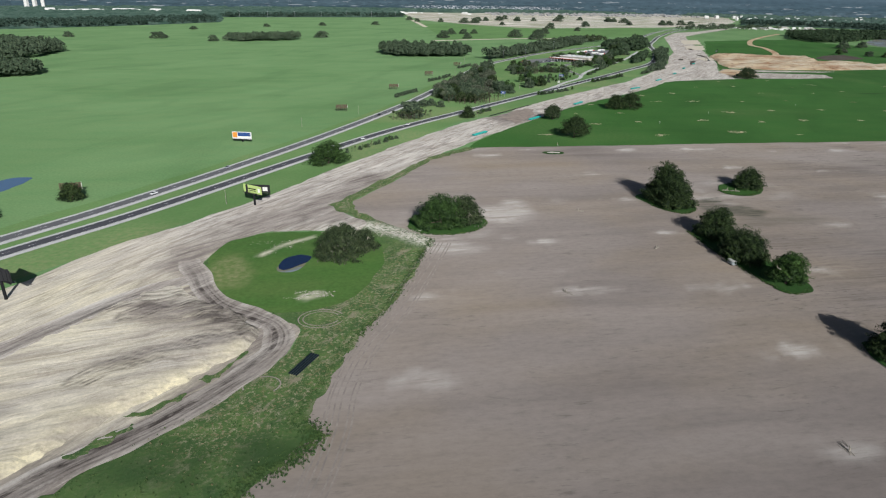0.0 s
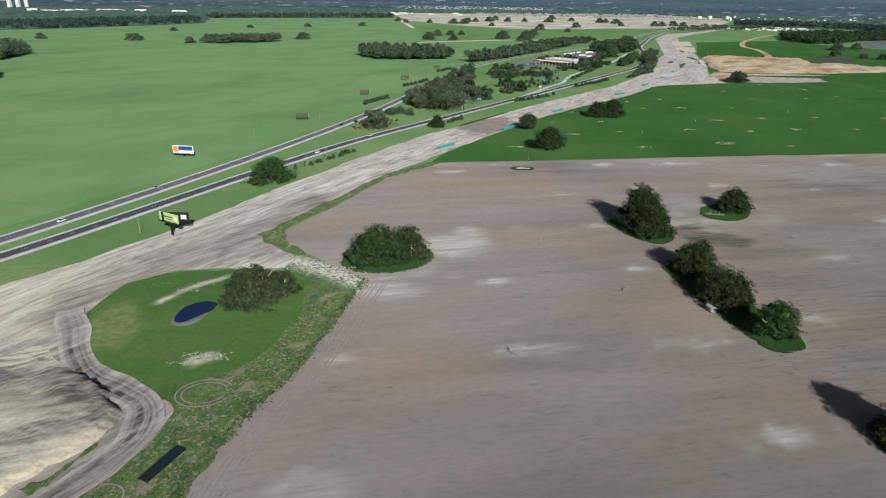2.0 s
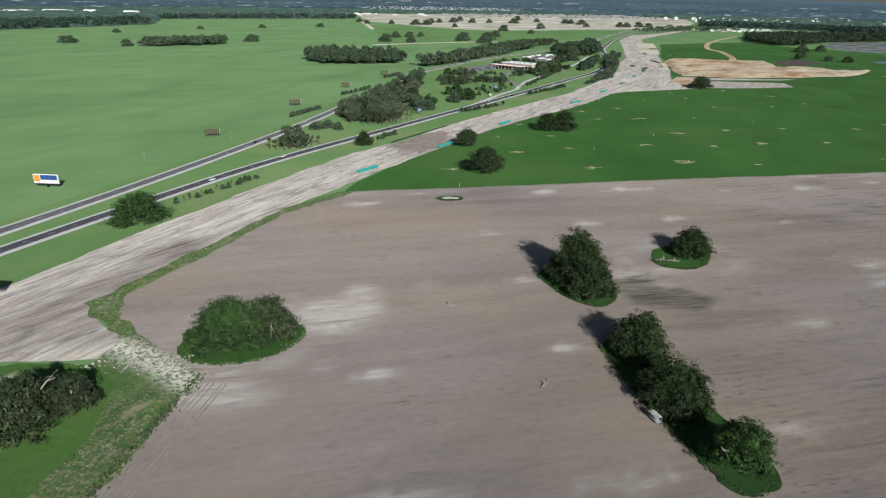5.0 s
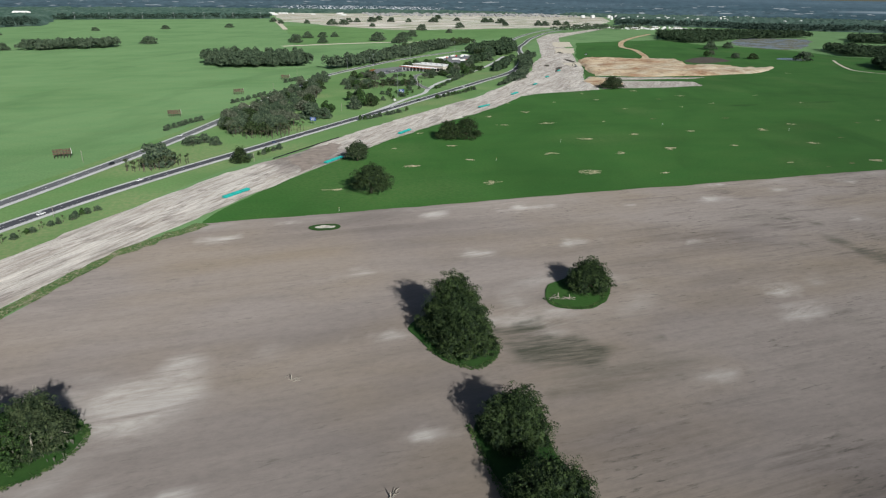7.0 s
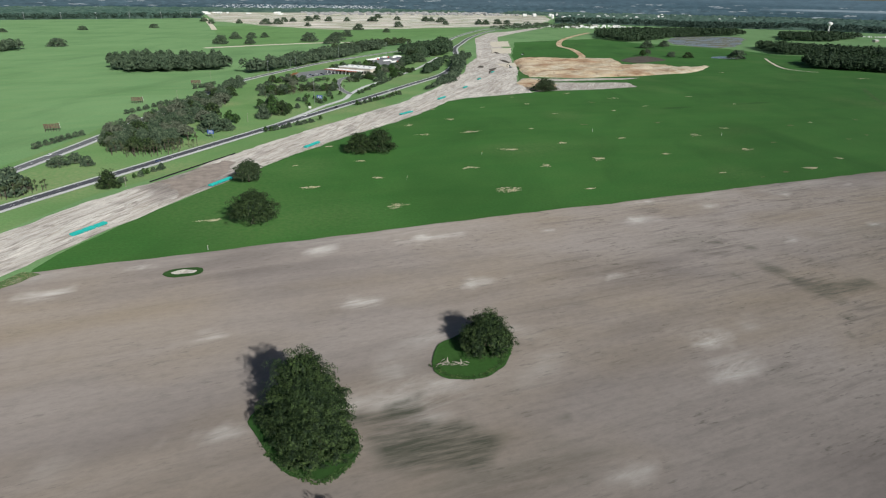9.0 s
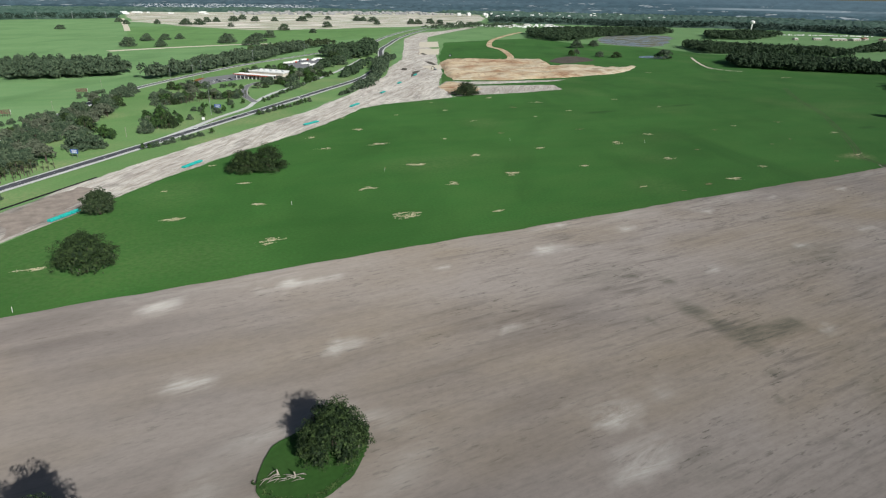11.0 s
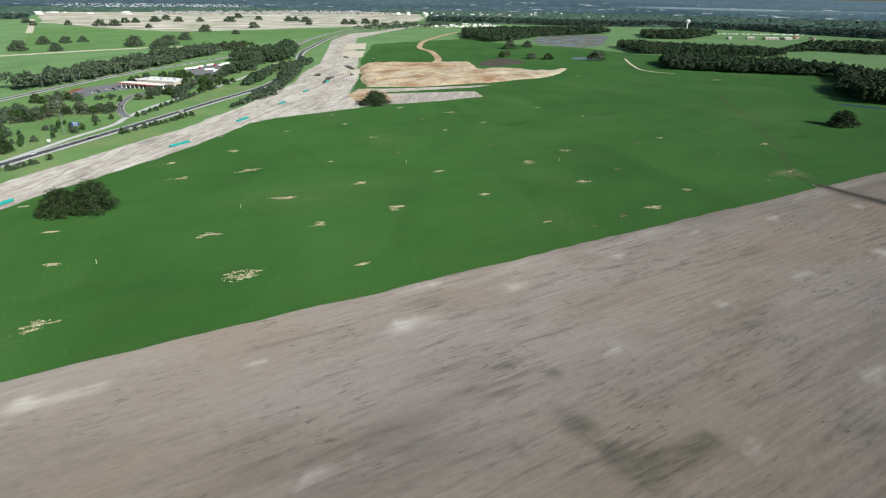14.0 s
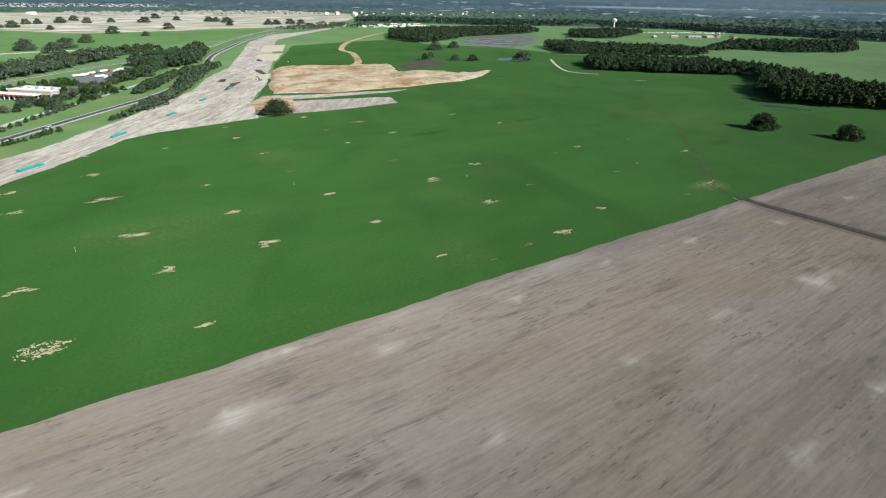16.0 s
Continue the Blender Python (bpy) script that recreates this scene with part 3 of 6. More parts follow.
patch("construction_strip", strip_ring, 0.12, 4.0, SAND, {"grey": track_grey, "dark": track_dark, "yellow": lambda X, Y: np.clip((340 - Y) / 120, 0, 0.75) * (0.4 + 0.8 * vnoise(X, Y, 26, 2))}, lambda X, Y: 0.2 * vnoise(X, Y, 5, 9),
      label="pale sandy graded road bed with dark wheel tracks", category="dirt road")

patch("sand_fill", PLATEAU, 0.2, 1.6, FILL, {"yellow": plateau_yellow, "grey": plateau_grey, "dark": plateau_dark}, plateau_height, label="cream sand fill ending in a crumbling low bank", category="sand fill")
WAY = spline(TRACK[::3][:24], 1.6)
WAY = WAY[WAY[:, 1] < 285]


def rut_dark(S, U):
    w = 0.8 * (vnoise(S, S * 0, 14, 2) - 0.5)
    r = sum(np.clip(1 - np.abs(U - w - c) / 0.55, 0, 1) * a for c, a in ((-3.4, 0.4), (-2.4, 0.9), (-1.7, 1.2), (-1.0, 1.0), (0.4, 0.3), (1.4, 0.7), (3.1, 0.35)))
    return np.clip((S.max() - S) / 35, 0, 1) * (r * 1.15 + 0.18) * (0.3 + 1.2 * vnoise(S, U * 3, 14, 4))


ribbon("dirt_track", WAY, 5.6, 31, 0.57, SAND, {"grey": lambda S, U: 0.85 - 0.4 * np.clip(np.abs(U) - 3.6, 0, 1) - 0.25 * vnoise(S, U * 4, 12, 8), "dark": rut_dark}, "dark rutted haul track bending round the sand fill", "dirt track")
ribbon("dirt_track", spline([(-78, 262), (-90, 255), (-104, 243), (-125, 215), (-148, 182), (-190, 120)], 1.8), 5.5, 17, 0.42, SAND, {"grey": lambda S, U: 0.62 - 0.62 * np.clip(np.abs(U) / 5.5 - 0.4, 0, 0.6) / 0.6, "dark": lambda S, U: 0.5 * rut_dark(S, U) * (np.abs(U) < 4) * np.clip(S / 25, 0, 1)}, "faint brown haul track along the sand fill", "dirt track")

MEADOW_RING = outline([(84, 505), (106, 541), (190, 646), (270, 730), (358, 805), (392, 838), (456, 912), (486, 926), (590, 946), (625, 1060), (690, 1180), (747, 1304), (800, 1420), (875, 1562), (1000, 1800), (1340, 1900), (1340, 1720), (1460, 1500), (1440, 1320), (1700, 1100), (1500, 880), (1250, 560), (1150, 480), (1000, 440), (750, 430)], 10, 2, smooth=False, seed=2)
rs = random.Random(5)
# drilled spots on a grid of about 62 m: x, y and half width; pale cuttings in the meadow, brown where rotted, pale sand in the bare field
CUTTINGS = [(608, 533, 7.3), (411, 539, 4.4), (531, 543, 2.9), (772, 543, 4.2), (276, 545, 6.7), (659, 548, 4.3), (167, 554, 5.4),
            (609, 598, 6.9), (234, 600, 6.5), (413, 602, 5.3), (529, 606, 5.2), (464, 608, 7.6), (282, 609, 3.9), (843, 611, 4.5), (356, 614, 5.4)]
CUTTINGS += [(411, 658, 8.2), (281, 659, 4.5), (610, 659, 7.3), (231, 660, 2.0), (467, 667, 5.3), (531, 669, 5.2), (776, 674, 3.6), (661, 676, 5.3),
             (269, 715, 3.3), (471, 732, 3.0), (408, 734, 7.8), (360, 737, 5.2), (361, 783, 4.9), (789, 793, 3.6), (613, 796, 3.5)]
CUTTINGS += [(536, 797, 3.2), (411, 800, 6.6), (669, 811, 4.3), (475, 858, 2.8), (775, 858, 4.4), (415, 862, 3.0), (537, 865, 5.0), (668, 874, 7.5),
             (544, 917, 3.2), (631, 927, 6.5), (1213, 940, 12.0), (1036, 1071, 6.4)]
ROTTED = [(550, 524, 2.1), (579, 529, 3.8), (731, 535, 3.9), (737, 600, 3.9), (773, 608, 3.2), (658, 611, 4.8), (739, 667, 4.4), (840, 671, 4.9),
          (613, 722, 6.3), (532, 734, 4.9), (620, 854, 6.4)]
BARE = [(135, 126, 6.6), (20, 173, 7.6), (153, 179, 7.4), (159, 232, 6.8), (92, 234, 6.5), (21, 235, 5.4), (216, 245, 6.4), (92, 293, 5.5), (162, 299, 5.3),
        (271, 303, 6.3), (335, 333, 8.1), (342, 354, 8.7), (458, 359, 4.2), (164, 359, 5.0), (586, 363, 4.9), (532, 363, 5.1), (341, 414, 4.6), (661, 418, 11.0)]
BARE += [(164, 419, 5.3), (461, 421, 4.2), (531, 424, 4.7), (593, 426, 6.1), (223, 427, 8.9), (275, 429, 7.4), (819, 468, 4.0), (728, 470, 4.3), (401, 475, 7.8),
         (345, 478, 4.4), (100, 478, 7.1), (461, 483, 6.3), (658, 483, 4.0), (530, 488, 6.3), (274, 489, 9.7), (593, 490, 4.3), (218, 490, 8.7), (429, 503, 4.2), (135, 497, 5.0)]


def soil_pale(X, Y):
    v = np.zeros_like(X)
    for k, (x, y, r) in enumerate(BARE):
        core = bump_at(X, Y, x, y, r * 1.15, r * 0.75, k, 0.5) ** 1.5
        tail = bump_at(X, Y, x + (k % 3 - 1) * r * 0.6, y, r * 1.9, r * 0.8, k + 50, 0.7) ** 2 * 0.45
        v = np.maximum(v, np.maximum(core * (0.5 + 0.12 * (k % 3)), tail))
    hollow = np.clip(1 - np.abs(np.hypot((X - 250) / 27, (Y - 371) / 21) - 1) / 0.4, 0, 1) * 0.5 * vnoise(X, Y, 12, 8)
    ring1 = np.clip(1 - np.abs(np.hypot((X - 45) / 27, (Y - 326) / 23) - 1) / 0.3, 0, 1) * 0.45 * vnoise(X, Y, 12, 5)
    edge = np.clip(1 - np.abs(Y - 500) / 9, 0, 1) * 0.35 * vnoise(X, Y, 30, 3)
    west = np.maximum(bump_at(X, Y, 34, 300, 30, 22, 3, 0.7) * 0.75, bump_at(X, Y, 82, 338, 30, 26, 6, 0.6) ** 1.4 * 0.58)
    west = np.maximum(west, bump_at(X, Y, 226, 360, 30, 12, 9, 0.7) * 0.4)
    return np.maximum.reduce([v, hollow, ring1, edge, west])


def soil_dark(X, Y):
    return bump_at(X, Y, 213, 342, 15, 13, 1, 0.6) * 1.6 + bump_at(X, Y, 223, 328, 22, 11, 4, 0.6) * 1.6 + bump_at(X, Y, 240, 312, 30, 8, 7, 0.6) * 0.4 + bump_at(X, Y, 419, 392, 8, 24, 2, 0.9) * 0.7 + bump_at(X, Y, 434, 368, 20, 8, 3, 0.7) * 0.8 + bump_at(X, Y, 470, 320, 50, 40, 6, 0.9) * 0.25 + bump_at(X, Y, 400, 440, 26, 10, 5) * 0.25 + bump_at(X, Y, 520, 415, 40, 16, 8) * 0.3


WEST = [(50, 468), (17, 407), (-8, 370), (-10, 352), (4, 334), (33, 300), (28, 286), (8, 230), (-8, 199), (-24, 157), (-17, 150), (-27, 138), (-38, 127), (-50, 90), (-120, 0), (-200, -120)]
WEST_LINE = spline([(33, 298), (28, 284), (8, 230), (-7, 199), (-15, 172), (-18, 148), (-26, 120), (-52, 70), (-90, 0)], 4)


soil_ring = outline([(84, 506), (300, 507), (600, 507), (840, 506), (1000, 506), (1120, 470), (1100, -150), (-200, -200)] + WEST[::-1], 4, 0.7, smooth=False, seed=4)
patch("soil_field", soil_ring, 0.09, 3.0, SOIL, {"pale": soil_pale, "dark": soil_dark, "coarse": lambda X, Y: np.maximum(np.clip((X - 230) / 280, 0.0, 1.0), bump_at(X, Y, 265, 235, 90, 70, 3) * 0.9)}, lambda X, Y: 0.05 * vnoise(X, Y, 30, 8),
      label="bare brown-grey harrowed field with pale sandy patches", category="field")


PALESOIL = plain("pressed pale soil", (0.31, 0.268, 0.236), 0.95, vary=0.35, size=4)
MOULD = plain("dark churned mould", (0.1, 0.085, 0.07), 0.95, vary=0.4, size=4)
for off in (1.6, 2.6, 4.3, 6.1, 8.9, 10.4):
    strip("wheel_track", WEST_LINE, -off - 0.28, -off + 0.28, 0.145, PALESOIL, label="pale tyre track pressed into the soil", kind="structure")
WORN = plain("worn meadow turf", (0.085, 0.115, 0.05), 0.95, vary=0.5, size=14)
field_way = spline([(755, 509), (752, 498), (750, 422), (747, 330), (744, 200)], 5)
ribbon("field_track", field_way, 3.4, 9, 0.4, MOULD, None, "dark churned farm track across the bare field", "farm track")
for off in (-6.0, 6.0):
    strip("wheel_track", field_way, off - 0.6, off + 0.6, 0.38, PALESOIL, label="pale pressed edge of the farm track", kind="structure")
grass_way = spline([(755, 509), (764, 536), (790, 556), (846, 604), (941, 692), (1011, 772), (1097, 854)], 8)
for off in (-2.2, 0.6, 2.4):
    strip("wheel_track", grass_way, off - 0.4, off + 0.4, 0.1, WORN, label="brown wheel track worn into the meadow", kind="structure")
ring_line = np.array([(-19.2 + 8.0 * math.cos(a), 219.4 + 6.5 * math.sin(a)) for a in np.linspace(0.4, 5.9, 40)])
for off in (-0.9, 0.9):
    strip("wheel_track", ring_line, off - 0.22, off + 0.22, 0.6, PALESOIL, label="curved tyre mark in the rough grass", kind="structure")
ring_line = np.array([(-36 + 6 * math.cos(a), 176 + 5 * math.sin(a)) for a in np.linspace(-0.8, 3.6, 30)])
strip("wheel_track", ring_line, -0.25, 0.25, 0.55, PALESOIL, label="curved tyre mark in the rough grass", kind="structure")


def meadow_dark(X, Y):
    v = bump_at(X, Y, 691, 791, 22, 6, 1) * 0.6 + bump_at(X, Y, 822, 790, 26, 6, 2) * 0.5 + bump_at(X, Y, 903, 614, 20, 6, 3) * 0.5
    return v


def meadow_dry(X, Y):
    return 0.12 * np.clip(vnoise(X, Y, 60, 3) * 2 - 1.2, 0, 1) + bump_at(X, Y, 765, 540, 14, 10, 2) * 0.7


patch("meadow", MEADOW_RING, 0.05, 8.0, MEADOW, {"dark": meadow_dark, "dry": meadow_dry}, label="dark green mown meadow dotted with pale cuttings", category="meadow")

verge_l = outline([(-640, -320), (-330, 60), (-240, 150), (-127, 308), (-74, 367), (-2, 466), (98, 622), (202, 718), (384, 910), (500, 1054), (590, 1184), (640, 1290), (700, 1420), (820, 1740), (1200, 2340), (1150, 2400), (780, 1850), (600, 1620), (380, 1400), (260, 1240), (190, 1100), (80, 850), (20, 700), (-70, 530), (-150, 400), (-200, 330), (-330, 160), (-660, -250)], 12, 1.5, smooth=False, seed=6)
patch("grass_verge", verge_l, 0.03, 10.0, VERGE, {"dry": lambda X, Y: 0.35 * np.clip(vnoise(X, Y, 40, 6) * 2 - 1.0, 0, 1) + 0.1 * vnoise(X, Y, 9, 3)}, label="mown green grass of the highway median and verges", category="grass verge")

WEEDY = outline([(-84, 134), (-64, 153), (-44, 175), (-31, 195), (-28, 210), (-36, 223), (-51, 234), (-65, 249), (-77, 279), (-72, 306), (-52, 318), (-28, 318), (-6, 314), (2, 330), (-16, 350), (-22, 362), (4, 402), (52, 476), (84, 506), (92, 502), (52, 466), (17, 407), (-8, 370), (-8, 352), (6, 333), (34, 300), (29, 286), (9, 230), (-7, 199), (-22, 158), (-15, 150), (-26, 137), (-37, 126), (-50, 90), (-120, 0), (-150, 50)], 2, 1.5, smooth=False, seed=7)
ROUGH_LINE = spline([(-48, 150), (-30, 172), (-16, 200), (4, 236), (20, 280)], 4)
RUBBLE = spline([(2, 324), (18, 311), (31, 297)], 3)


def weed_dry(X, Y):
    d, _ = near_line(X, Y, ROUGH_LINE)
    return np.clip(1.3 - d / 16, 0, 1) + 1.0 * (Y > 325) + 0.5 * np.clip(1 - np.abs(np.hypot(X + 19.2, Y - 219.4) - 9) / 2, 0, 1) + 0.15


def weed_pale(X, Y):
    d, _ = near_line(X, Y, RUBBLE)
    return np.clip(1.3 - d / 7, 0, 1) + bump_at(X, Y, -24, 240, 9, 4, 4) * 0.8


patch("rough_grass", WEEDY, 0.3, 2.5, WEEDS, {"dry": weed_dry, "pale": weed_pale, "dark": lambda X, Y: bump_at(X, Y, -32, 142, 16, 14, 2) * 0.8 + bump_at(X, Y, -60, 140, 20, 14, 4) * 0.6}, lambda X, Y: 0.2 * vnoise(X, Y, 4, 2),
      label="weedy tussocky green and brown rough grass", category="rough grass")
HOLLOW = outline([(-76, 279), (-71, 304), (-52, 316), (-28, 316), (-6, 312), (6, 300), (6, 268), (-8, 238), (-24, 228), (-40, 228), (-58, 240), (-71, 260)], 3, 1.0, seed=8)
ridge_line = spline([(-52, 286), (-42, 299), (-28, 309)], 3)


def hollow_pale(X, Y):
    d, _ = near_line(X, Y, ridge_line)
    return np.clip(1 - d / 2.6, 0, 1) * (0.2 + 0.8 * vnoise(X, Y, 3, 4)) + bump_at(X, Y, -24, 240, 9, 3.5, 4) * vnoise(X, Y, 2, 5)


patch("hollow", HOLLOW, 0.53, 2.5, LUSH, {"pale": hollow_pale, "dry": lambda X, Y: bump_at(X, Y, -64, 272, 12, 22, 3) * 0.45}, label="smooth green grassy hollow around a small pond", category="grass")
patch("pond", outline([(-41.4, 269.0), (-41.5, 278.7), (-37.5, 283.6), (-33.0, 285.6), (-27.5, 283.3), (-27.0, 278.3), (-29.8, 275.0), (-32.9, 271.5), (-37.5, 267.9)], 1.5, 0.6, seed=9), 0.6, 1.0, WATER, label="small dark blue pond in the grass hollow", category="pond", kind="structure")
patch("pond_margin", outline([(-41.2, 266.1), (-42.1, 272.1), (-36.6, 274.2), (-31.5, 278.0), (-29.5, 275.4), (-32.6, 267.3), (-37.1, 264.9)], 1.5, 0.4, seed=10), 0.57, 1.0, MARSH, label="grey muddy weedy margin of the pond", category="mud")
patch("pasture_pond", outline([(-262, 400), (-246, 428), (-236, 440), (-224, 437), (-226, 420), (-236, 398), (-280, 370)], 3, 0.8, seed=11), 0.03, 3.0, LAKE, label="blue pond in the open pasture", category="pond")
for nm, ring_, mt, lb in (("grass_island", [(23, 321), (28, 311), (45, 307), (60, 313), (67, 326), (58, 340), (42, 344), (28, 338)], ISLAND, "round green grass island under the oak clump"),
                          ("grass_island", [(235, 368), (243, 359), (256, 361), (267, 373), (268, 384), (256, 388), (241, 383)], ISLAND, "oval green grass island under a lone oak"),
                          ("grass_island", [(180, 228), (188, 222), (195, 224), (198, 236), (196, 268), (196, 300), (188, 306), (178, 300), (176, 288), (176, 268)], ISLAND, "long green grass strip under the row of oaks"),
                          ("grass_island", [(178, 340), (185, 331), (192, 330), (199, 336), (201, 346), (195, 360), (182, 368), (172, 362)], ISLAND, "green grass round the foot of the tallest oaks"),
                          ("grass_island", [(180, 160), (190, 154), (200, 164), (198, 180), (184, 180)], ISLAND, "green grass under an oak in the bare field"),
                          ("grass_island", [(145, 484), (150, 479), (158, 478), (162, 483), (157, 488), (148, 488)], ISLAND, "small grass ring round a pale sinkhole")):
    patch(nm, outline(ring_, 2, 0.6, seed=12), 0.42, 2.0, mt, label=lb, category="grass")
for ring_ in ([(-75, 163), (-70, 168), (-66, 171), (-61, 173.5), (-59.5, 171), (-63, 169), (-66, 164.5), (-71, 162)], [(-87, 145.5), (-83.5, 151), (-79, 156), (-75, 157), (-71, 160), (-68, 158.5), (-72, 155), (-74.5, 150), (-79, 149.5), (-82, 145)], [(-57, 181), (-51, 189), (-44.5, 199), (-42.5, 197.5), (-46.5, 190), (-50, 184.5), (-55, 179)]):
    patch("grass_patch", outline(ring_, 0.8, 1.3, smooth=False, seed=40), 0.52, 0.8, WEEDS, {"dry": lambda X, Y: 0.25 + 0.75 * vnoise(X, Y, 3, 5)}, lambda X, Y: 0.3 * vnoise(X, Y, 1.5, 3), label="narrow weedy grass below the sand bank", category="grass", taper=0.8)
patch("sinkhole_rim", outline([(148, 484), (152, 481.5), (158, 481.5), (159, 484), (154, 486), (150, 486)], 1.0, 0.6, seed=13), 0.47, 1.0, SAND, label="pale sandy ring in a small grass patch", category="sand")

patch("clay_pit", outline([(667, 1100), (700, 1190), (760, 1330), (800, 1372), (900, 1350), (984, 1326), (960, 1262), (936, 1218), (1032, 1149), (1093, 1163), (1030, 1110), (965, 1079), (900, 1068), (835, 1064), (747, 1066)], 6, 2.5, smooth=False, seed=14), 0.14, 5.0, CLAY,
      {"grey": lambda X, Y: np.maximum(np.clip((X - 900) / 60, 0, 1) * 0.8, np.clip(1.5 * vnoise(X, Y, 26, 7) - 0.45, 0, 0.9) * np.clip((1290 - Y) / 90, 0.15, 1))}, lambda X, Y: 4.0 * vnoise(X, Y, 24, 3) + 5.0 * np.clip(vnoise(X, Y, 13, 9) - 0.5, 0, 1) + 1.2 * vnoise(X, Y, 8, 4), label="orange and cream clay borrow pit", category="clay pit", taper=7.0)
patch("graded_pad", outline([(606, 962), (628, 1052), (652, 1034), (782, 998), (765, 954), (699, 949), (622, 952), (592, 948)], 6, 1.5, smooth=False, seed=15), 0.16, 6.0, SAND, {"grey": lambda X, Y: 0.35 + 0 * X}, label="grey graded sandy pad beside the meadow", category="graded ground")
patch("clay_ground", outline([(612, 1040), (655, 1085), (672, 1053), (662, 1005), (636, 966), (608, 960), (596, 968)], 4, 2.0, smooth=False, seed=28), 0.2, 5.0, CLAY, None, lambda X, Y: 1.0 * vnoise(X, Y, 9, 4), label="brown churned clay beside the lone oak", category="clay", taper=4.0)
patch("clay_track", outline([(620, 1048), (650, 1085), (720, 1062), (840, 1044), (800, 1030), (700, 1040)], 5, 1.5, smooth=False, seed=16), 0.12, 6.0, SAND, {"grey": lambda X, Y: 0.5 * vnoise(X, Y, 20, 3)}, label="brown dirt track along the clay pit", category="dirt track")
strip("clay_road", spline([(905, 1330), (960, 1400), (1035, 1560), (1052, 1640), (1100, 1730), (1185, 1855), (1330, 2020), (1494, 2183)], 10), -7, 7, 0.15, CLAY, label="winding orange clay haul road", kind="structure")
for ring_ in ([(940, 1828), (997, 1834), (920, 1665), (867, 1664)], [(848, 1621), (899, 1622), (830, 1482), (789, 1495)], [(700, 1290), (742, 1300), (720, 1240), (690, 1225)]):
    patch("graded_basin", outline(ring_, 5, 1.5, smooth=False, seed=26), 0.42, 5.0, CREAM, label="pale rectangular graded basin on the road bed", category="graded ground")
for ring_ in ([(738, 1352), (750, 1360), (738, 1300), (728, 1296)], [(618, 1148), (630, 1160), (668, 1222), (654, 1216)], [(800, 1512), (812, 1520), (806, 1490), (796, 1488)], [(640, 1240), (655, 1268), (662, 1262), (648, 1232)]):
    patch("dark_spoil", outline(ring_, 3, 1.5, smooth=False, seed=27), 0.45, 3.0, MOULD, None, lambda X, Y: 1.6 * vnoise(X, Y, 5, 3), label="low dark heap of spoil on the sand", category="spoil heap", taper=3.0)
patch("dark_mound", outline([(1000, 1310), (1050, 1350), (1095, 1365), (1100, 1310), (1078, 1275), (994, 1246), (980, 1280)], 6, 3, seed=17), 0.1, 6.0, MOULD, None, lambda X, Y: 2.5 * vnoise(X, Y, 16, 5), label="dark heap of stripped topsoil", category="soil heap", taper=6.0)
patch("marsh", outline([(1421, 1638), (1520, 1800), (1710, 1942), (1896, 1900), (1760, 1740), (1600, 1600), (1456, 1523)], 12, 6, seed=18), 0.1, 12.0, MARSH, label="grey-blue marshy pond with dead reeds", category="marsh")
patch("marsh_pool", outline([(1225, 1300), (1260, 1325), (1300, 1310), (1275, 1270), (1240, 1275)], 6, 2, seed=19), 0.1, 6.0, LAKE, label="small pool in the meadow", category="pool")
patch("meadow_pool", outline([(1140, 708), (1152, 708), (1162, 686), (1166, 658), (1159, 654), (1150, 684)], 3, 1.5, seed=20), 0.1, 4.0, LAKE, label="narrow blue pool beside the pine wood", category="pool")
patch("building_site", outline([(270, 3137), (420, 2760), (645, 2442), (893, 2501), (1241, 2591), (1500, 2660), (1694, 2889), (2000, 3300), (2289, 3883), (2150, 4330), (1500, 4350), (760, 4300), (288, 4330), (262, 3700)], 30, 10, smooth=False, seed=21), 0.1, 40.0, SITE, label="wide pale cleared building land", category="building land")
patch("far_paddock", outline([(258, 2720), (400, 2730), (620, 2430), (900, 2470), (1100, 2540), (1150, 2400), (900, 2050), (640, 1860), (500, 1875), (230, 1800), (245, 2300)], 30, 4, smooth=False, seed=22), 0.04, 40.0, VERGE, label="green paddocks beyond the pasture", category="paddock")
strip("sandy_lane", spline([(196, 1752), (229, 1768), (326, 1812), (420, 1845), (515, 1868), (640, 1850)], 15), -11, 11, 0.12, CREAM, label="pale sandy farm lane", kind="structure")
strip("field_lane", spline([(246, 2480), (247, 2700), (245, 3100), (244, 3436)], 40), -9, 9, 0.12, CREAM, label="pale lane along the pasture edge", kind="structure")
strip("meadow_path", spline([(1340, 1262), (1270, 1180), (1211, 1100), (1205, 1060), (1219, 1029)], 8), -2.5, 2.5, 0.12, CREAM, label="pale worn path in the meadow", kind="structure")


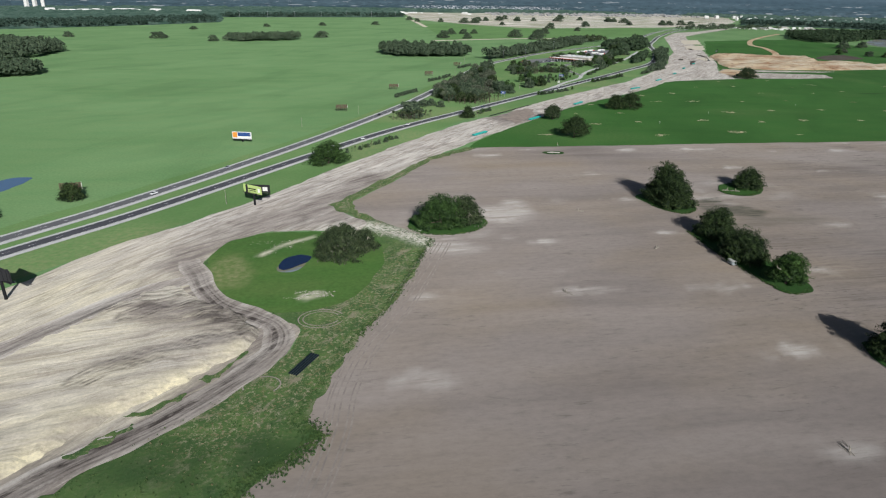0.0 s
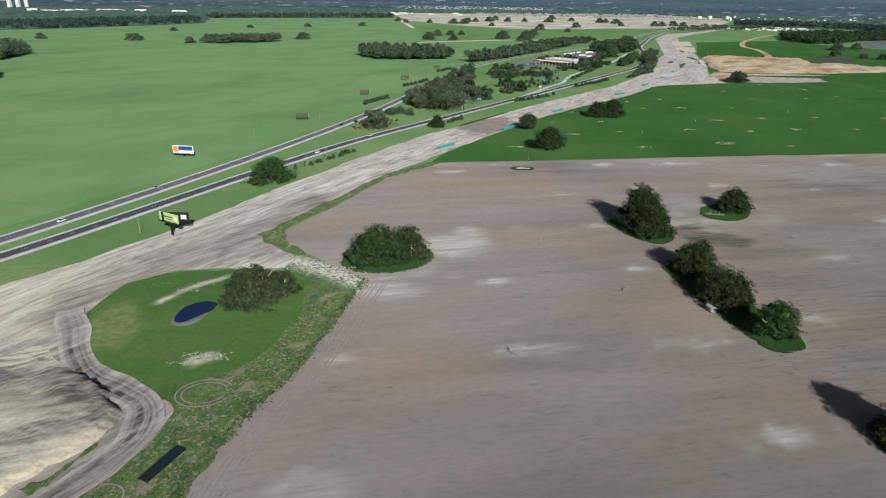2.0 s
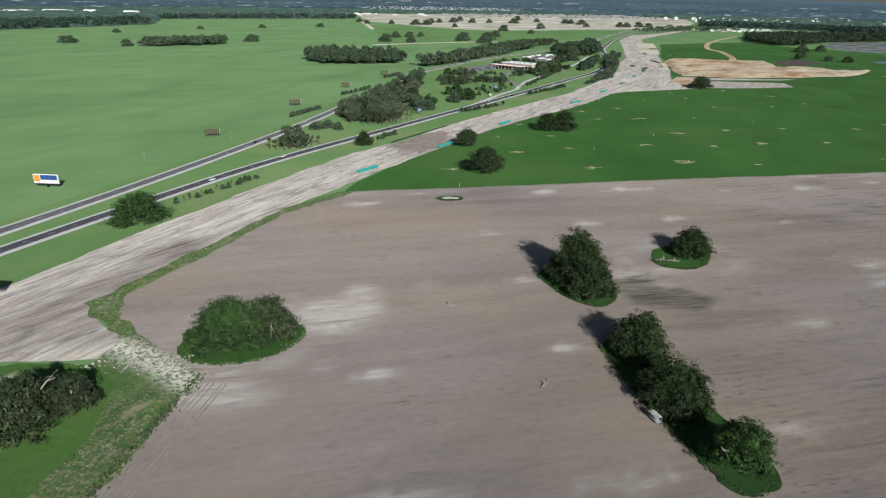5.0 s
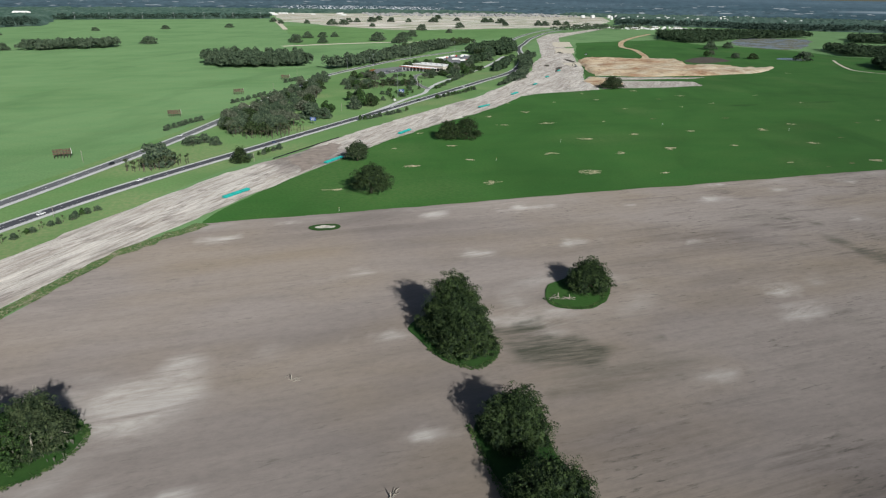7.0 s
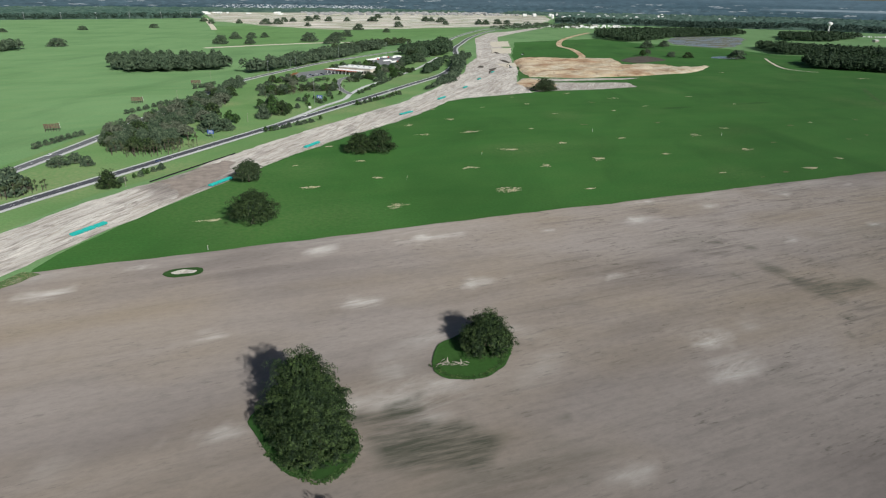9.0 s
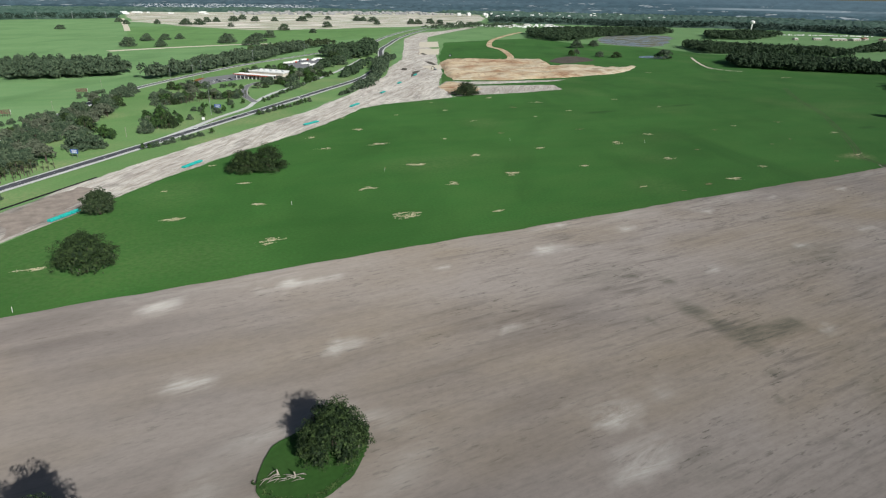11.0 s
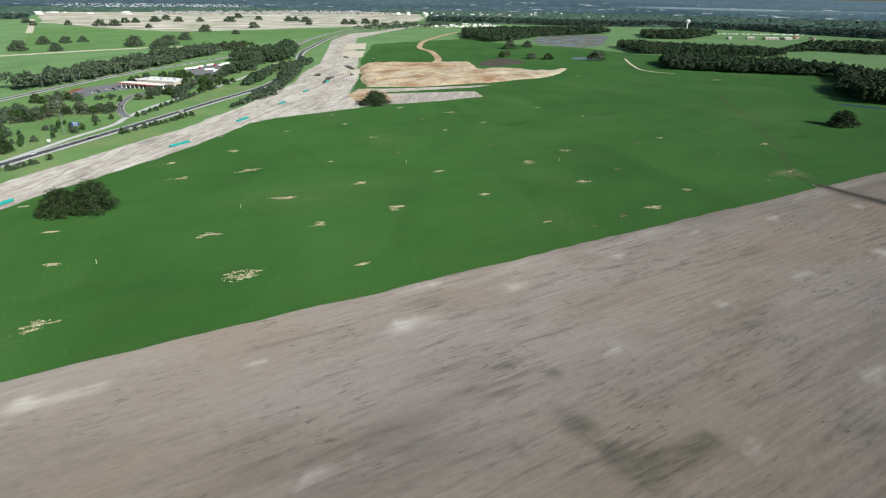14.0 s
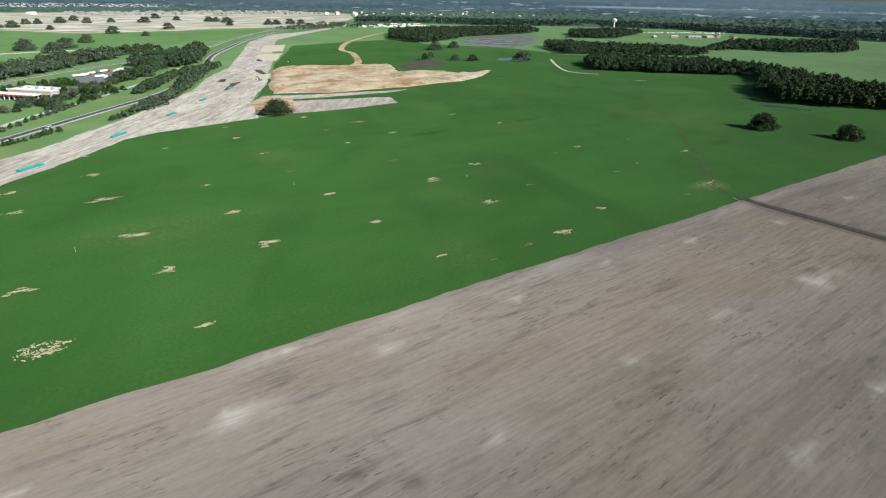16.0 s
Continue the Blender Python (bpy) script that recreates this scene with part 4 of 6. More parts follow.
# ---------------------------------------------------------------- roads
def carriageway(name, line, label, outer, surface):
    """outer: +1 where the wide concrete shoulder lies to the right of the line."""
    road = tagged(new(name), label, "highway", "carriageways", "structure")
    strip("asphalt_lanes", line, -4.1, 4.1, 0.30, surface, road)
    strip("wide_shoulder", line, *sorted((4.1 * outer, 7.6 * outer)), 0.28, SHOULDER, road, label="pale concrete shoulder")
    strip("narrow_shoulder", line, *sorted((-4.1 * outer, -6.0 * outer)), 0.28, SHOULDER, road, label="narrow pale shoulder")
    for side in (-3.75, 3.75):
        strip("edge_line", line, side - 0.12, side + 0.12, 0.32, WHITE_LINE, road, label="white edge line")
    fine = spline(line[::4], 12.2)
    d = np.gradient(fine, axis=0)
    d /= np.hypot(d[:, 0], d[:, 1])[:, None]
    vs, fs = [], []
    for p, u in zip(fine, d):
        if -200 < p[1] < 1100:
            s = np.array((u[1], -u[0])) * 0.1
            k = len(vs)
            vs += [(*(p + s), 0.33), (*(p - s), 0.33), (*(p - s + u * 3.4), 0.33), (*(p + s + u * 3.4), 0.33)]
            fs.append((k, k + 1, k + 2, k + 3))
    tagged(mesh_object("lane_dashes", vs, fs, WHITE_LINE, road), "broken white lane line", "", "", "stuff")


carriageway("road", NEAR_ROAD, "dark asphalt carriageway with a pale concrete shoulder", 1, ASPHALT)
carriageway("road", FAR_ROAD, "weathered grey asphalt carriageway beyond the grass median", 1, WEATHERED)
slip = tagged(new("road"), "pale concrete slip road into the rest area", "slip road", "", "structure")
strip("slip_lane", RAMP, -3, 3, 0.22, SHOULDER, slip)
strip("slip_lane", DRIVE, -3.6, 3.6, 0.26, LOT, slip, label="worn grey asphalt driveway")
strip("kerb", DRIVE, 3.6, 4.4, 0.34, PAVING, slip), strip("kerb", DRIVE, -4.4, -3.6, 0.34, PAVING, slip)
patch("parking", outline([(322, 1158), (345, 1190), (390, 1215), (430, 1200), (470, 1260), (455, 1290), (380, 1280), (330, 1245), (300, 1190)], 6, 1, smooth=False, seed=23), 0.2, 8.0, LOT, label="asphalt parking of the rest area", category="parking")
patch("truck_park", outline([(470, 1330), (509, 1310), (560, 1400), (590, 1470), (545, 1480), (486, 1420)], 6, 1, smooth=False, seed=24), 0.2, 8.0, LOT, label="pale truck park behind the trees", category="parking")
patch("flower_bed", outline([(308, 1200), (314, 1214), (326, 1240), (318, 1240), (306, 1212)], 3, 1, seed=25), 0.25, 3.0, BLOOM, label="bed of red-orange flowers by the parking", category="flower bed")


# ---------------------------------------------------------------- vegetation
def leaf_cloud(rng, centers, radii, counts, size, flat=0.55, under=-0.35):
    """Small leaf sprays on the skin of many lobes."""
    c, r = np.repeat(centers, counts, 0), np.repeat(radii, counts, 0)
    n = len(c)
    d = rng.normal(size=(n, 3))
    d /= np.linalg.norm(d, axis=1)[:, None]
    d[:, 2] = np.where(d[:, 2] < under, -d[:, 2], d[:, 2])
    p = c + r * d * rng.uniform(0.72, 1.06, (n, 1))
    nm = d + rng.normal(size=(n, 3)) * flat
    nm /= np.linalg.norm(nm, axis=1)[:, None]
    a = np.cross(nm, rng.normal(size=(n, 3)))
    a /= np.linalg.norm(a, axis=1)[:, None]
    b = np.cross(nm, a)
    s = size * rng.uniform(0.6, 1.35, (n, 1))
    a, b = a * s, b * s * rng.uniform(0.5, 0.9, (n, 1))
    v = np.stack([p + a, p + b * 0.8, p - a * 0.8, p - b], 1).reshape(-1, 3)
    return v


def cloud_object(name, v, material, parent=None, label=""):
    k = len(v) // 4
    return mesh_object(name, v, np.arange(4 * k).reshape(k, 4), material, parent, label)


def lobes_of(rng, w, d, h, n, low=0.3):
    """Lobe centres and radii of a broad uneven dome."""
    cs, rs_ = [], []
    for k in range(n):
        z = (k + 0.5) / n
        a = k * 2.399963 + rng.uniform(-0.4, 0.4)
        up = z ** 0.8
        rr = math.sqrt(max(0.0, 1 - up ** 2)) * rng.uniform(0.5, 0.86)
        rad = rng.uniform(0.12, 0.24)
        cs.append((math.cos(a) * rr * w * 0.42, math.sin(a) * rr * d * 0.42, h * (low + (0.84 - low) * up) * rng.uniform(0.86, 1.06)))
        rs_.append((w * rad, d * rad, h * rad * 1.05))
    for k in range(9 if low < 0.13 else 0):
        a = k * 0.698 + rng.uniform(-0.25, 0.25)
        rad = rng.uniform(0.13, 0.19)
        cs.append((math.cos(a) * w * 0.39, math.sin(a) * d * 0.39, h * rng.uniform(0.1, 0.2))), rs_.append((w * rad, d * rad, h * rad))
    cs.append((0, 0, h * 0.5)), rs_.append((w * 0.33, d * 0.33, h * 0.33))
    return np.array(cs), np.array(rs_)


def clumps_of(rng, cs, rads, n):
    """Smaller twig clumps over the upper skin of each lobe."""
    c, r = np.repeat(cs, n, 0), np.repeat(rads, n, 0)
    d = rng.normal(size=(len(c), 3))
    d /= np.linalg.norm(d, axis=1)[:, None]
    d[:, 2] = np.where(d[:, 2] < -0.3, -d[:, 2], d[:, 2])
    p = c + r * d * rng.uniform(0.75, 1.15, (len(c), 1))
    k = r.mean(1)[:, None] * rng.uniform(0.2, 0.44, (len(c), 1)) * np.array((1.15, 1.15, 0.8))
    return p, k


def oak(x, y, w, h, d=None, turn=0.0, leaves=9000, size=0.45, seed=0, foliage=None, label="", low=0.12, moss=0, dead=0, lobes=26, name="oak_tree", group=""):
    rng = np.random.default_rng(seed + 11)
    d = d or w
    t = thing(name, x, y, 0.1, turn, label or "broad dark green live oak on grass", "tree", group)
    cs, rads = lobes_of(rng, w, d, h, lobes, low)
    if leaves > 1500:
        sub, subr = clumps_of(rng, cs, rads, 13)
        per = max(6, int(leaves * 2.3 / len(sub)))
        v = np.vstack([leaf_cloud(rng, sub, subr, np.full(len(sub), per), size * 0.54, 0.5, -0.5), leaf_cloud(rng, cs, rads * 0.7, np.full(len(cs), max(10, int(leaves * 0.4 / len(cs)))), size * 1.4, 0.4)])
    else:
        share = rads[:, 0] * rads[:, 2]
        v = leaf_cloud(rng, cs, rads, np.maximum(8, (leaves * share / share.sum()).astype(int)), size)
    v[:, 2] = np.maximum(v[:, 2], 0.15)
    cloud_object("crown", v, foliage or OAK, t)
    bm = bmesh.new()
    r0 = 0.028 * h + 0.2
    tube(bm, [(0, 0, -0.3), (0.1, 0, 0.6), (0.2, 0.1, h * 0.2), (0.1, 0.2, h * 0.5)], [r0 * 1.5, r0, r0 * 0.8, r0 * 0.4], 8)
    part("trunk", bm, BARK, t)
    for k in range(7):
        c = cs[int(rng.integers(len(cs)))]
        st = Vector((0.1, 0.1, h * rng.uniform(0.12, 0.3)))
        mid = st.lerp(Vector(c), 0.55) + Vector((0, 0, -0.05 * h))
        part("limb", tube(bmesh.new(), [st, mid, c], [r0 * 0.5, r0 * 0.33, r0 * 0.12], 5), BARK, t)
    for k in range(dead):
        a = rng.uniform(0, 6.28)
        st = Vector((math.cos(a) * w * 0.3, math.sin(a) * d * 0.3, h * rng.uniform(0.3, 0.75)))
        en = st + Vector((math.cos(a) * w * 0.2, math.sin(a) * d * 0.2, h * rng.uniform(-0.1, 0.22)))
        md = st.lerp(en, 0.5) + Vector(rng.normal(size=3)) * 0.6
        b2 = tube(bmesh.new(), [st, md, en], [0.28, 0.2, 0.07], 5)
        tube(b2, [md, md + Vector(rng.normal(size=3)) * 1.6], [0.14, 0.04], 4)
        part("dead_limb", b2, DEADWOOD, t, "bleached bare limb")
    if moss:
        k = rng.integers(len(cs), size=moss)
        a = rng.normal(size=(moss, 3))
        a[:, 2] *= 0.5
        a /= np.linalg.norm(a, axis=1)[:, None]
        p = cs[k] + rads[k] * a * 1.06
        s = rng.uniform(0.12, 0.3, (moss, 1)) * np.stack([-a[:, 1], a[:, 0], 0 * a[:, 0]], 1)
        dn = np.stack([0 * a[:, 0], 0 * a[:, 0], -rng.uniform(0.5, 1.5, moss)], 1)
        cloud_object("hanging_moss", np.stack([p - s, p + s, p + s * 0.6 + dn, p - s * 0.4 + dn], 1).reshape(-1, 3), MOSS, t, "pale grey hanging moss")["kind"] = "stuff"
    return t


ROWGROUP = "oaks in the bare field"
oak(40.5, 321, 31, 17.5, 26, 0, 12180, 0.42, seed=1, foliage=BRIGHT, label="broad bright green oak thicket on a grass island", low=0.0, dead=0, group=ROWGROUP)
oak(55, 325, 20, 15.5, 20, 40, 8700, 0.42, seed=2, foliage=GREYOAK, label="thinning oak with bleached bare limbs", low=0.12, moss=220, dead=7, group=ROWGROUP)
oak(-13, 282, 23, 17.5, 24, 0, 12180, 0.42, seed=3, foliage=GREYOAK, label="moss-hung oak beside the small pond", low=0.12, moss=360, dead=3)
oak(-2, 290, 15, 11, 15, 0, 6120, 0.42, seed=4, foliage=GREYOAK, label="moss-hung oak leaning over the grass hollow", low=0.12, moss=200, dead=2)
oak(189.5, 340, 21, 17, 20, 0, 12180, 0.42, seed=5, label="tall dense oak at the end of a row", low=0.02, group=ROWGROUP)
oak(188, 356, 27, 24, 26, 0, 16080, 0.42, seed=6, label="tallest dense dark oak of the row", low=0.02, group=ROWGROUP)
oak(188.5, 348, 25, 21, 22, 0, 9700, 0.42, seed=25, label="dense oak between two tall oaks", low=0.02, group=ROWGROUP)
oak(187.5, 292, 22, 15, 22, 0, 11600, 0.42, seed=7, label="round dark oak in a row", low=0.12, group=ROWGROUP)
oak(185.5, 262, 23, 14, 25, 0, 11600, 0.42, seed=8, label="round dark oak in a row beside a small trailer", low=0.12, moss=60, group=ROWGROUP)
oak(187.5, 232, 20, 14.5, 20, 0, 9280, 0.42, seed=10, foliage=BRIGHT, label="bright green oak at the end of the row", low=0.15, dead=2, group=ROWGROUP)
oak(190, 170, 21, 16, 20, 0, 10440, 0.42, seed=11, label="single dark oak in the bare field", low=0.12, group=ROWGROUP)
oak(258, 377, 22, 13, 20, 30, 10400, 0.42, seed=12, foliage=OAK, label="low spreading oak on a grass island", low=0.12, moss=40, group=ROWGROUP)
oak(190, 541, 31, 18.5, 28, 0, 9240, 0.5, seed=13, label="wide dark oak in the green meadow", low=0.14, moss=60)
oak(195, 627, 23, 14.5, 22, 0, 6160, 0.5, seed=14, foliage=GREYOAK, label="greyish oak beside turquoise pipes", low=0.14, moss=60)
oak(288, 687, 25, 16, 24, 0, 6160, 0.5, seed=15, label="dark oak at the meadow edge", low=0.12)
oak(304, 685, 28, 18, 26, 0, 6160, 0.5, seed=16, label="taller dark oak at the meadow edge", low=0.12, moss=60)
oak(613, 955, 34, 16, 30, 0, 4080, 0.75, seed=17, foliage=GREYOAK, label="lone dome-shaped oak by the graded pad", low=0.1)
oak(996, 624, 30, 17, 28, 0, 4080, 0.75, seed=18, label="lone dark oak casting a long shadow", low=0.12)
oak(1020, 553, 25, 13.5, 24, 0, 3400, 0.75, seed=19, label="lone round oak casting a long shadow", low=0.12)
oak(-27, 463, 33, 17, 24, 30, 7000, 0.5, seed=20, foliage=BRIGHT, label="broad leafy tree between highway and sand", low=0.05)
oak(-178, 386, 15, 10, 14, 0, 3300, 0.5, seed=22, label="round bushy oak by a billboard", low=0.12)
oak(-210, 352, 14, 8, 12, 0, 2640, 0.5, seed=23, label="low bushy tree in the pasture", low=0.12)
oak(108, 640, 15, 11.5, 14, 0, 2640, 0.5, seed=24, label="round dark tree beside the highway", low=0.12)

# prototypes for the many trees further off
PROTO = [
         oak(1256, 1260, 42, 21, 36, 0, 1300, 1.5, seed=31, foliage=MIDWOOD, label="dark broadleaf tree in the meadow", low=0.1, lobes=12),
         oak(1143, 1333, 20, 13, 20, 0, 900, 1.0, seed=32, foliage=MIDWOOD, label="dark broadleaf tree in the meadow", low=0.1, lobes=9),
         oak(1169, 1309, 24, 14, 22, 0, 900, 1.1, seed=33, foliage=OAK, label="dark broadleaf tree in the meadow", low=0.1, lobes=9),
         oak(1249, 1550, 37, 21, 30, 0, 1200, 1.4, seed=34, foliage=MIDWOOD, label="greyish broadleaf tree in the meadow", low=0.12, lobes=11),
         oak(1090, 1362, 20, 14, 18, 0, 800, 1.0, seed=35, foliage=BRIGHT, label="bright green tree behind the dark heap", low=0.15, lobes=8),
         oak(1112, 1372, 18, 15, 16, 0, 600, 1.0, seed=36, foliage=SCRUB, label="thin grey-brown tree behind the dark heap", low=0.25, lobes=8)]
SIZES = [(42, 21), (20, 13), (24, 14), (37, 21), (20, 14), (18, 15)]


def plant(k, x, y, w, h, label="", group=""):
    sw, sh = w / SIZES[k][0], h / SIZES[k][1]
    t = copy_thing(PROTO[k], Matrix.Translation((x, y, 0)) @ Matrix.Rotation(rs.uniform(0, 6.28), 4, "Z") @ Matrix.Diagonal((sw, sw, sh, 1)))
    t.name = ("oak_tree", "broadleaf_tree", "broadleaf_tree", "oak_tree", "bushy_tree", "thin_tree")[k]
    return tagged(t, label, "", group)


for x, y, w, h in ((1327, 1580, 31, 17), (-524, 1790, 56, 18), (-366, 1692, 30, 17), (-107, 1845, 44, 20), (-531, 2192, 30, 12), (-759, 1820, 28, 15), (-140, 2500, 30, 14), (60, 2600, 34, 15), (-330, 2400, 26, 12), (230, 3080, 40, 18)):
    plant(rs.choice((0, 3)), x, y, w, h, "dark tree standing alone in the pasture", "lone pasture trees")


def palm(x, y, h, seed, label="tall cabbage palm with a ragged head"):
    rng = np.random.default_rng(seed)
    t = thing("palm_tree", x, y, 0, 0, label, "palm", "roadside palms")
    part("trunk", tube(bmesh.new(), [(0, 0, 0), (0.1, 0, h * 0.5), (0, 0.1, h * 0.86)], [0.24, 0.19, 0.17], 6), BARK, t)
    vs, fs = [], []
    for k in range(34):
        a, up = rng.uniform(0, 6.28), rng.uniform(-0.7, 1.1)
        L = rng.uniform(1.5, 2.3)
        u = np.array((math.cos(a) * math.cos(up), math.sin(a) * math.cos(up), math.sin(up)))
        s = np.array((-math.sin(a), math.cos(a), 0)) * 0.34
        o = np.array((0, 0, h * 0.87))
        q = [o, o + u * L * 0.5 + s, o + u * L + (0, 0, -0.5), o + u * L * 0.5 - s]
        i = len(vs)
        vs += q
        fs.append((i, i + 1, i + 2, i + 3))
    mesh_object("fronds", vs, fs, PALM, t)
    return t


PALMS = [palm(30, 634, 9.5, 1), palm(36, 630, 8.5, 2), palm(42, 629, 9, 3)]
PALM_H = (9.5, 8.5, 9.0)


def plant_palm(x, y, h):
    k = rs.randrange(3)
    f = h / PALM_H[k]
    return copy_thing(PALMS[k], Matrix.Translation((x, y, 0)) @ Matrix.Rotation(rs.uniform(0, 6.28), 4, "Z") @ Matrix.Diagonal((f, f, f, 1)))


def in_ring(pts, n, apart=0.0):
    """n random places inside a ring, kept apart."""
    ring = np.array(pts, float)
    lo, hi = ring.min(0), ring.max(0)
    out, tries = [], 0
    while len(out) < n and tries < n * 60:
        tries += 1
        p = (rs.uniform(lo[0], hi[0]), rs.uniform(lo[1], hi[1]))
        if inside(np.array([p[0]]), np.array([p[1]]), ring)[0] and all((p[0] - q[0]) ** 2 + (p[1] - q[1]) ** 2 > apart ** 2 for q in out):
            out.append(p)
    return out


def grove(pts, n, w, h, apart, label, group, kinds=(1, 2, 3, 4, 5)):
    for x, y in in_ring(pts, n, apart):
        f = rs.uniform(0.75, 1.25)
        plant(rs.choice(kinds), x, y, w * f, h * f * rs.uniform(0.85, 1.15), label, group)


# median and rest-area trees
BELTS = []
BELTS.append(([(600, 1500), (565, 1500), (690, 1650), (775, 1765), (752, 1660), (692, 1500), (655, 1455), (625, 1450)], 14, 20, OAKWOOD, "dense dark trees beyond the truck park"))
BELTS.append(([(500, 1160), (535, 1185), (620, 1350), (648, 1410), (600, 1340), (545, 1245)], 11, 10, OAKWOOD, "dense dark trees between slip road and highway"))
BELTS.append(([(512, 1296), (535, 1292), (622, 1444), (600, 1452), (568, 1388)], 11, 15, OAKWOOD, "dense dark trees beside the truck park"))
plant(0, 50, 648, 31, 18, "broad tree over a clump of palms", "median trees")
for x, y in in_ring([(28, 634), (44, 626), (66, 640), (72, 652), (60, 650), (44, 638)], 26, 2.0):
    plant_palm(x, y, rs.uniform(7, 10))
for x, y, w in ((68, 712, 16), (78, 718, 13), (88, 706, 10)):
    plant(1, x, y, w, 8.5, "low round bush on the median", "median trees")
grove([(100, 748), (130, 738), (160, 775), (182, 880), (216, 1050), (236, 1130), (210, 1110), (160, 985), (118, 880), (88, 790)], 100, 16, 12.5, 6.5, "tree of the wooded highway median", "median trees", (1, 2, 3, 3, 5, 5))
for x, y in in_ring([(92, 742), (118, 720), (146, 722), (168, 752), (150, 752), (120, 738), (100, 756)], 42, 2.6):
    plant_palm(x, y, rs.uniform(7, 11))
plant(0, 178, 812, 30, 17, "broad oak on the median", "median trees")
grove([(186, 800), (205, 830), (200, 880), (176, 860)], 6, 14, 11, 8, "tree on the median lawn", "median trees")
grove([(228, 842), (252, 866), (262, 930), (240, 960), (226, 900)], 10, 14, 12, 8, "tree on the median lawn", "median trees")
grove([(245, 1000), (290, 1020), (345, 1030), (350, 1050), (300, 1080), (240, 1060)], 34, 13, 9.5, 6, "tree screening the rest area", "rest area trees")
for x, y in in_ring([(240, 990), (300, 1018), (352, 1028), (350, 1040), (290, 1040)], 60, 2.6):
    plant_palm(x, y, rs.uniform(6, 9))
BELTS.append(([(250, 1225), (300, 1270), (365, 1345), (450, 1460), (600, 1660), (570, 1680), (430, 1500), (330, 1370), (240, 1265)], 12, 20, MIDWOOD, "tree belt behind the rest area"))
grove([(560, 1320), (630, 1450), (660, 1580), (600, 1600), (596, 1490), (570, 1400)], 16, 20, 16, 11, "tree around the truck park", "rest area trees", (0, 1, 2, 3))
grove([(440, 1165), (490, 1220), (520, 1300), (500, 1300), (470, 1250), (440, 1200)], 16, 16, 12, 8, "tree around the truck park", "rest area trees", (0, 1, 2, 3, 4, 5))
BELTS.append(([(400, 1500), (470, 1560), (620, 1720), (700, 1800), (640, 1760), (500, 1640)], 13, 17, GREYOAK, "tree belt beside the far carriageway"))
grove([(376, 1100), (420, 1130), (440, 1175), (400, 1165), (372, 1140)], 12, 12, 8, 7, "small tree by the rest area", "rest area trees")
plant(0, 425, 1105, 24, 15, "broad round tree beside the slip road", "rest area trees")
BELTS.append(([(470, 1012), (488, 1035), (520, 1062), (586, 1180), (572, 1185), (500, 1068)], 7, 8, MIDWOOD, "low bushy hedge between highway and sand"))
BELTS.append(([(586, 1180), (640, 1300), (704, 1420), (684, 1420), (620, 1310), (572, 1190)], 9, 14, MIDWOOD, "bushy tree belt between highway and sand"))
for (x0, y0), (x1, y1), hh, step in (((-13, 494), (31, 548), 4.2, 3.6), ((114, 650), (143, 684), 4.8, 4.0), ((225, 789), (289, 837), 5.2, 3.8), ((339, 909), (415, 977), 5.8, 3.6), ((462, 1010), (490, 1040), 6.5, 4.5)):
    n_h = int(math.hypot(x1 - x0, y1 - y0) / step)
    for k in range(n_h):
        f = (k + rs.uniform(-0.25, 0.25)) / n_h
        x, y = x0 + (x1 - x0) * f + rs.uniform(-1.2, 1.2), y0 + (y1 - y0) * f
        if rs.random() < 0.62:
            plant(rs.choice((1, 1, 4)), x, y, rs.uniform(0.75, 1.15) * hh, rs.uniform(0.7, 1.15) * hh, "young bushy tree in a roadside hedge", "roadside hedge")
        elif rs.random() < 0.8:
            plant_palm(x, y, rs.uniform(0.7, 1.1) * hh)
grove([(250, 880), (300, 930), (345, 985), (330, 1000), (290, 985), (250, 940)], 24, 6, 5.5, 8, "young tree on the rest area lawn", "rest area trees", (1, 4))
for k in range(14):
    plant(rs.choice((1, 4)), 362 + 7.2 * k, 992 + 11.2 * k + rs.uniform(-3, 3), 6.5, 5.5, "young tree in a row along the slip road", "rest area trees")
grove([(398, 1235), (440, 1262), (470, 1290), (450, 1320), (410, 1300), (380, 1262)], 16, 14, 11, 8, "tree behind the service plaza", "rest area trees", (0, 1, 2, 4))
grove([(440, 1120), (470, 1150), (520, 1230), (500, 1240), (450, 1160)], 12, 11, 8, 8, "tree along the slip road", "rest area trees", (1, 2, 4))
grove([(330, 1120), (356, 1100), (360, 1140), (345, 1150)], 8, 7, 5, 5, "small tree beside the parking", "rest area trees", (1, 4))
grove([(280, 1105), (320, 1130), (300, 1160), (270, 1140)], 10, 12, 9, 7, "tree beside the parking", "rest area trees")
for x, y in in_ring([(280, 1150), (300, 1180), (330, 1150), (310, 1120)], 14, 4):
    plant_palm(x, y, rs.uniform(5, 8))
for x0, y0, x1, y1 in ((41, 777, 69, 822), (99, 924, 135, 980), (166, 1093, 191, 1132)):
    for k in range(9):
        plant(1, x0 + (x1 - x0) * k / 8 + rs.uniform(-2, 2), y0 + (y1 - y0) * k / 8, 6, 5.5, "young tree in a roadside row", "young roadside trees")


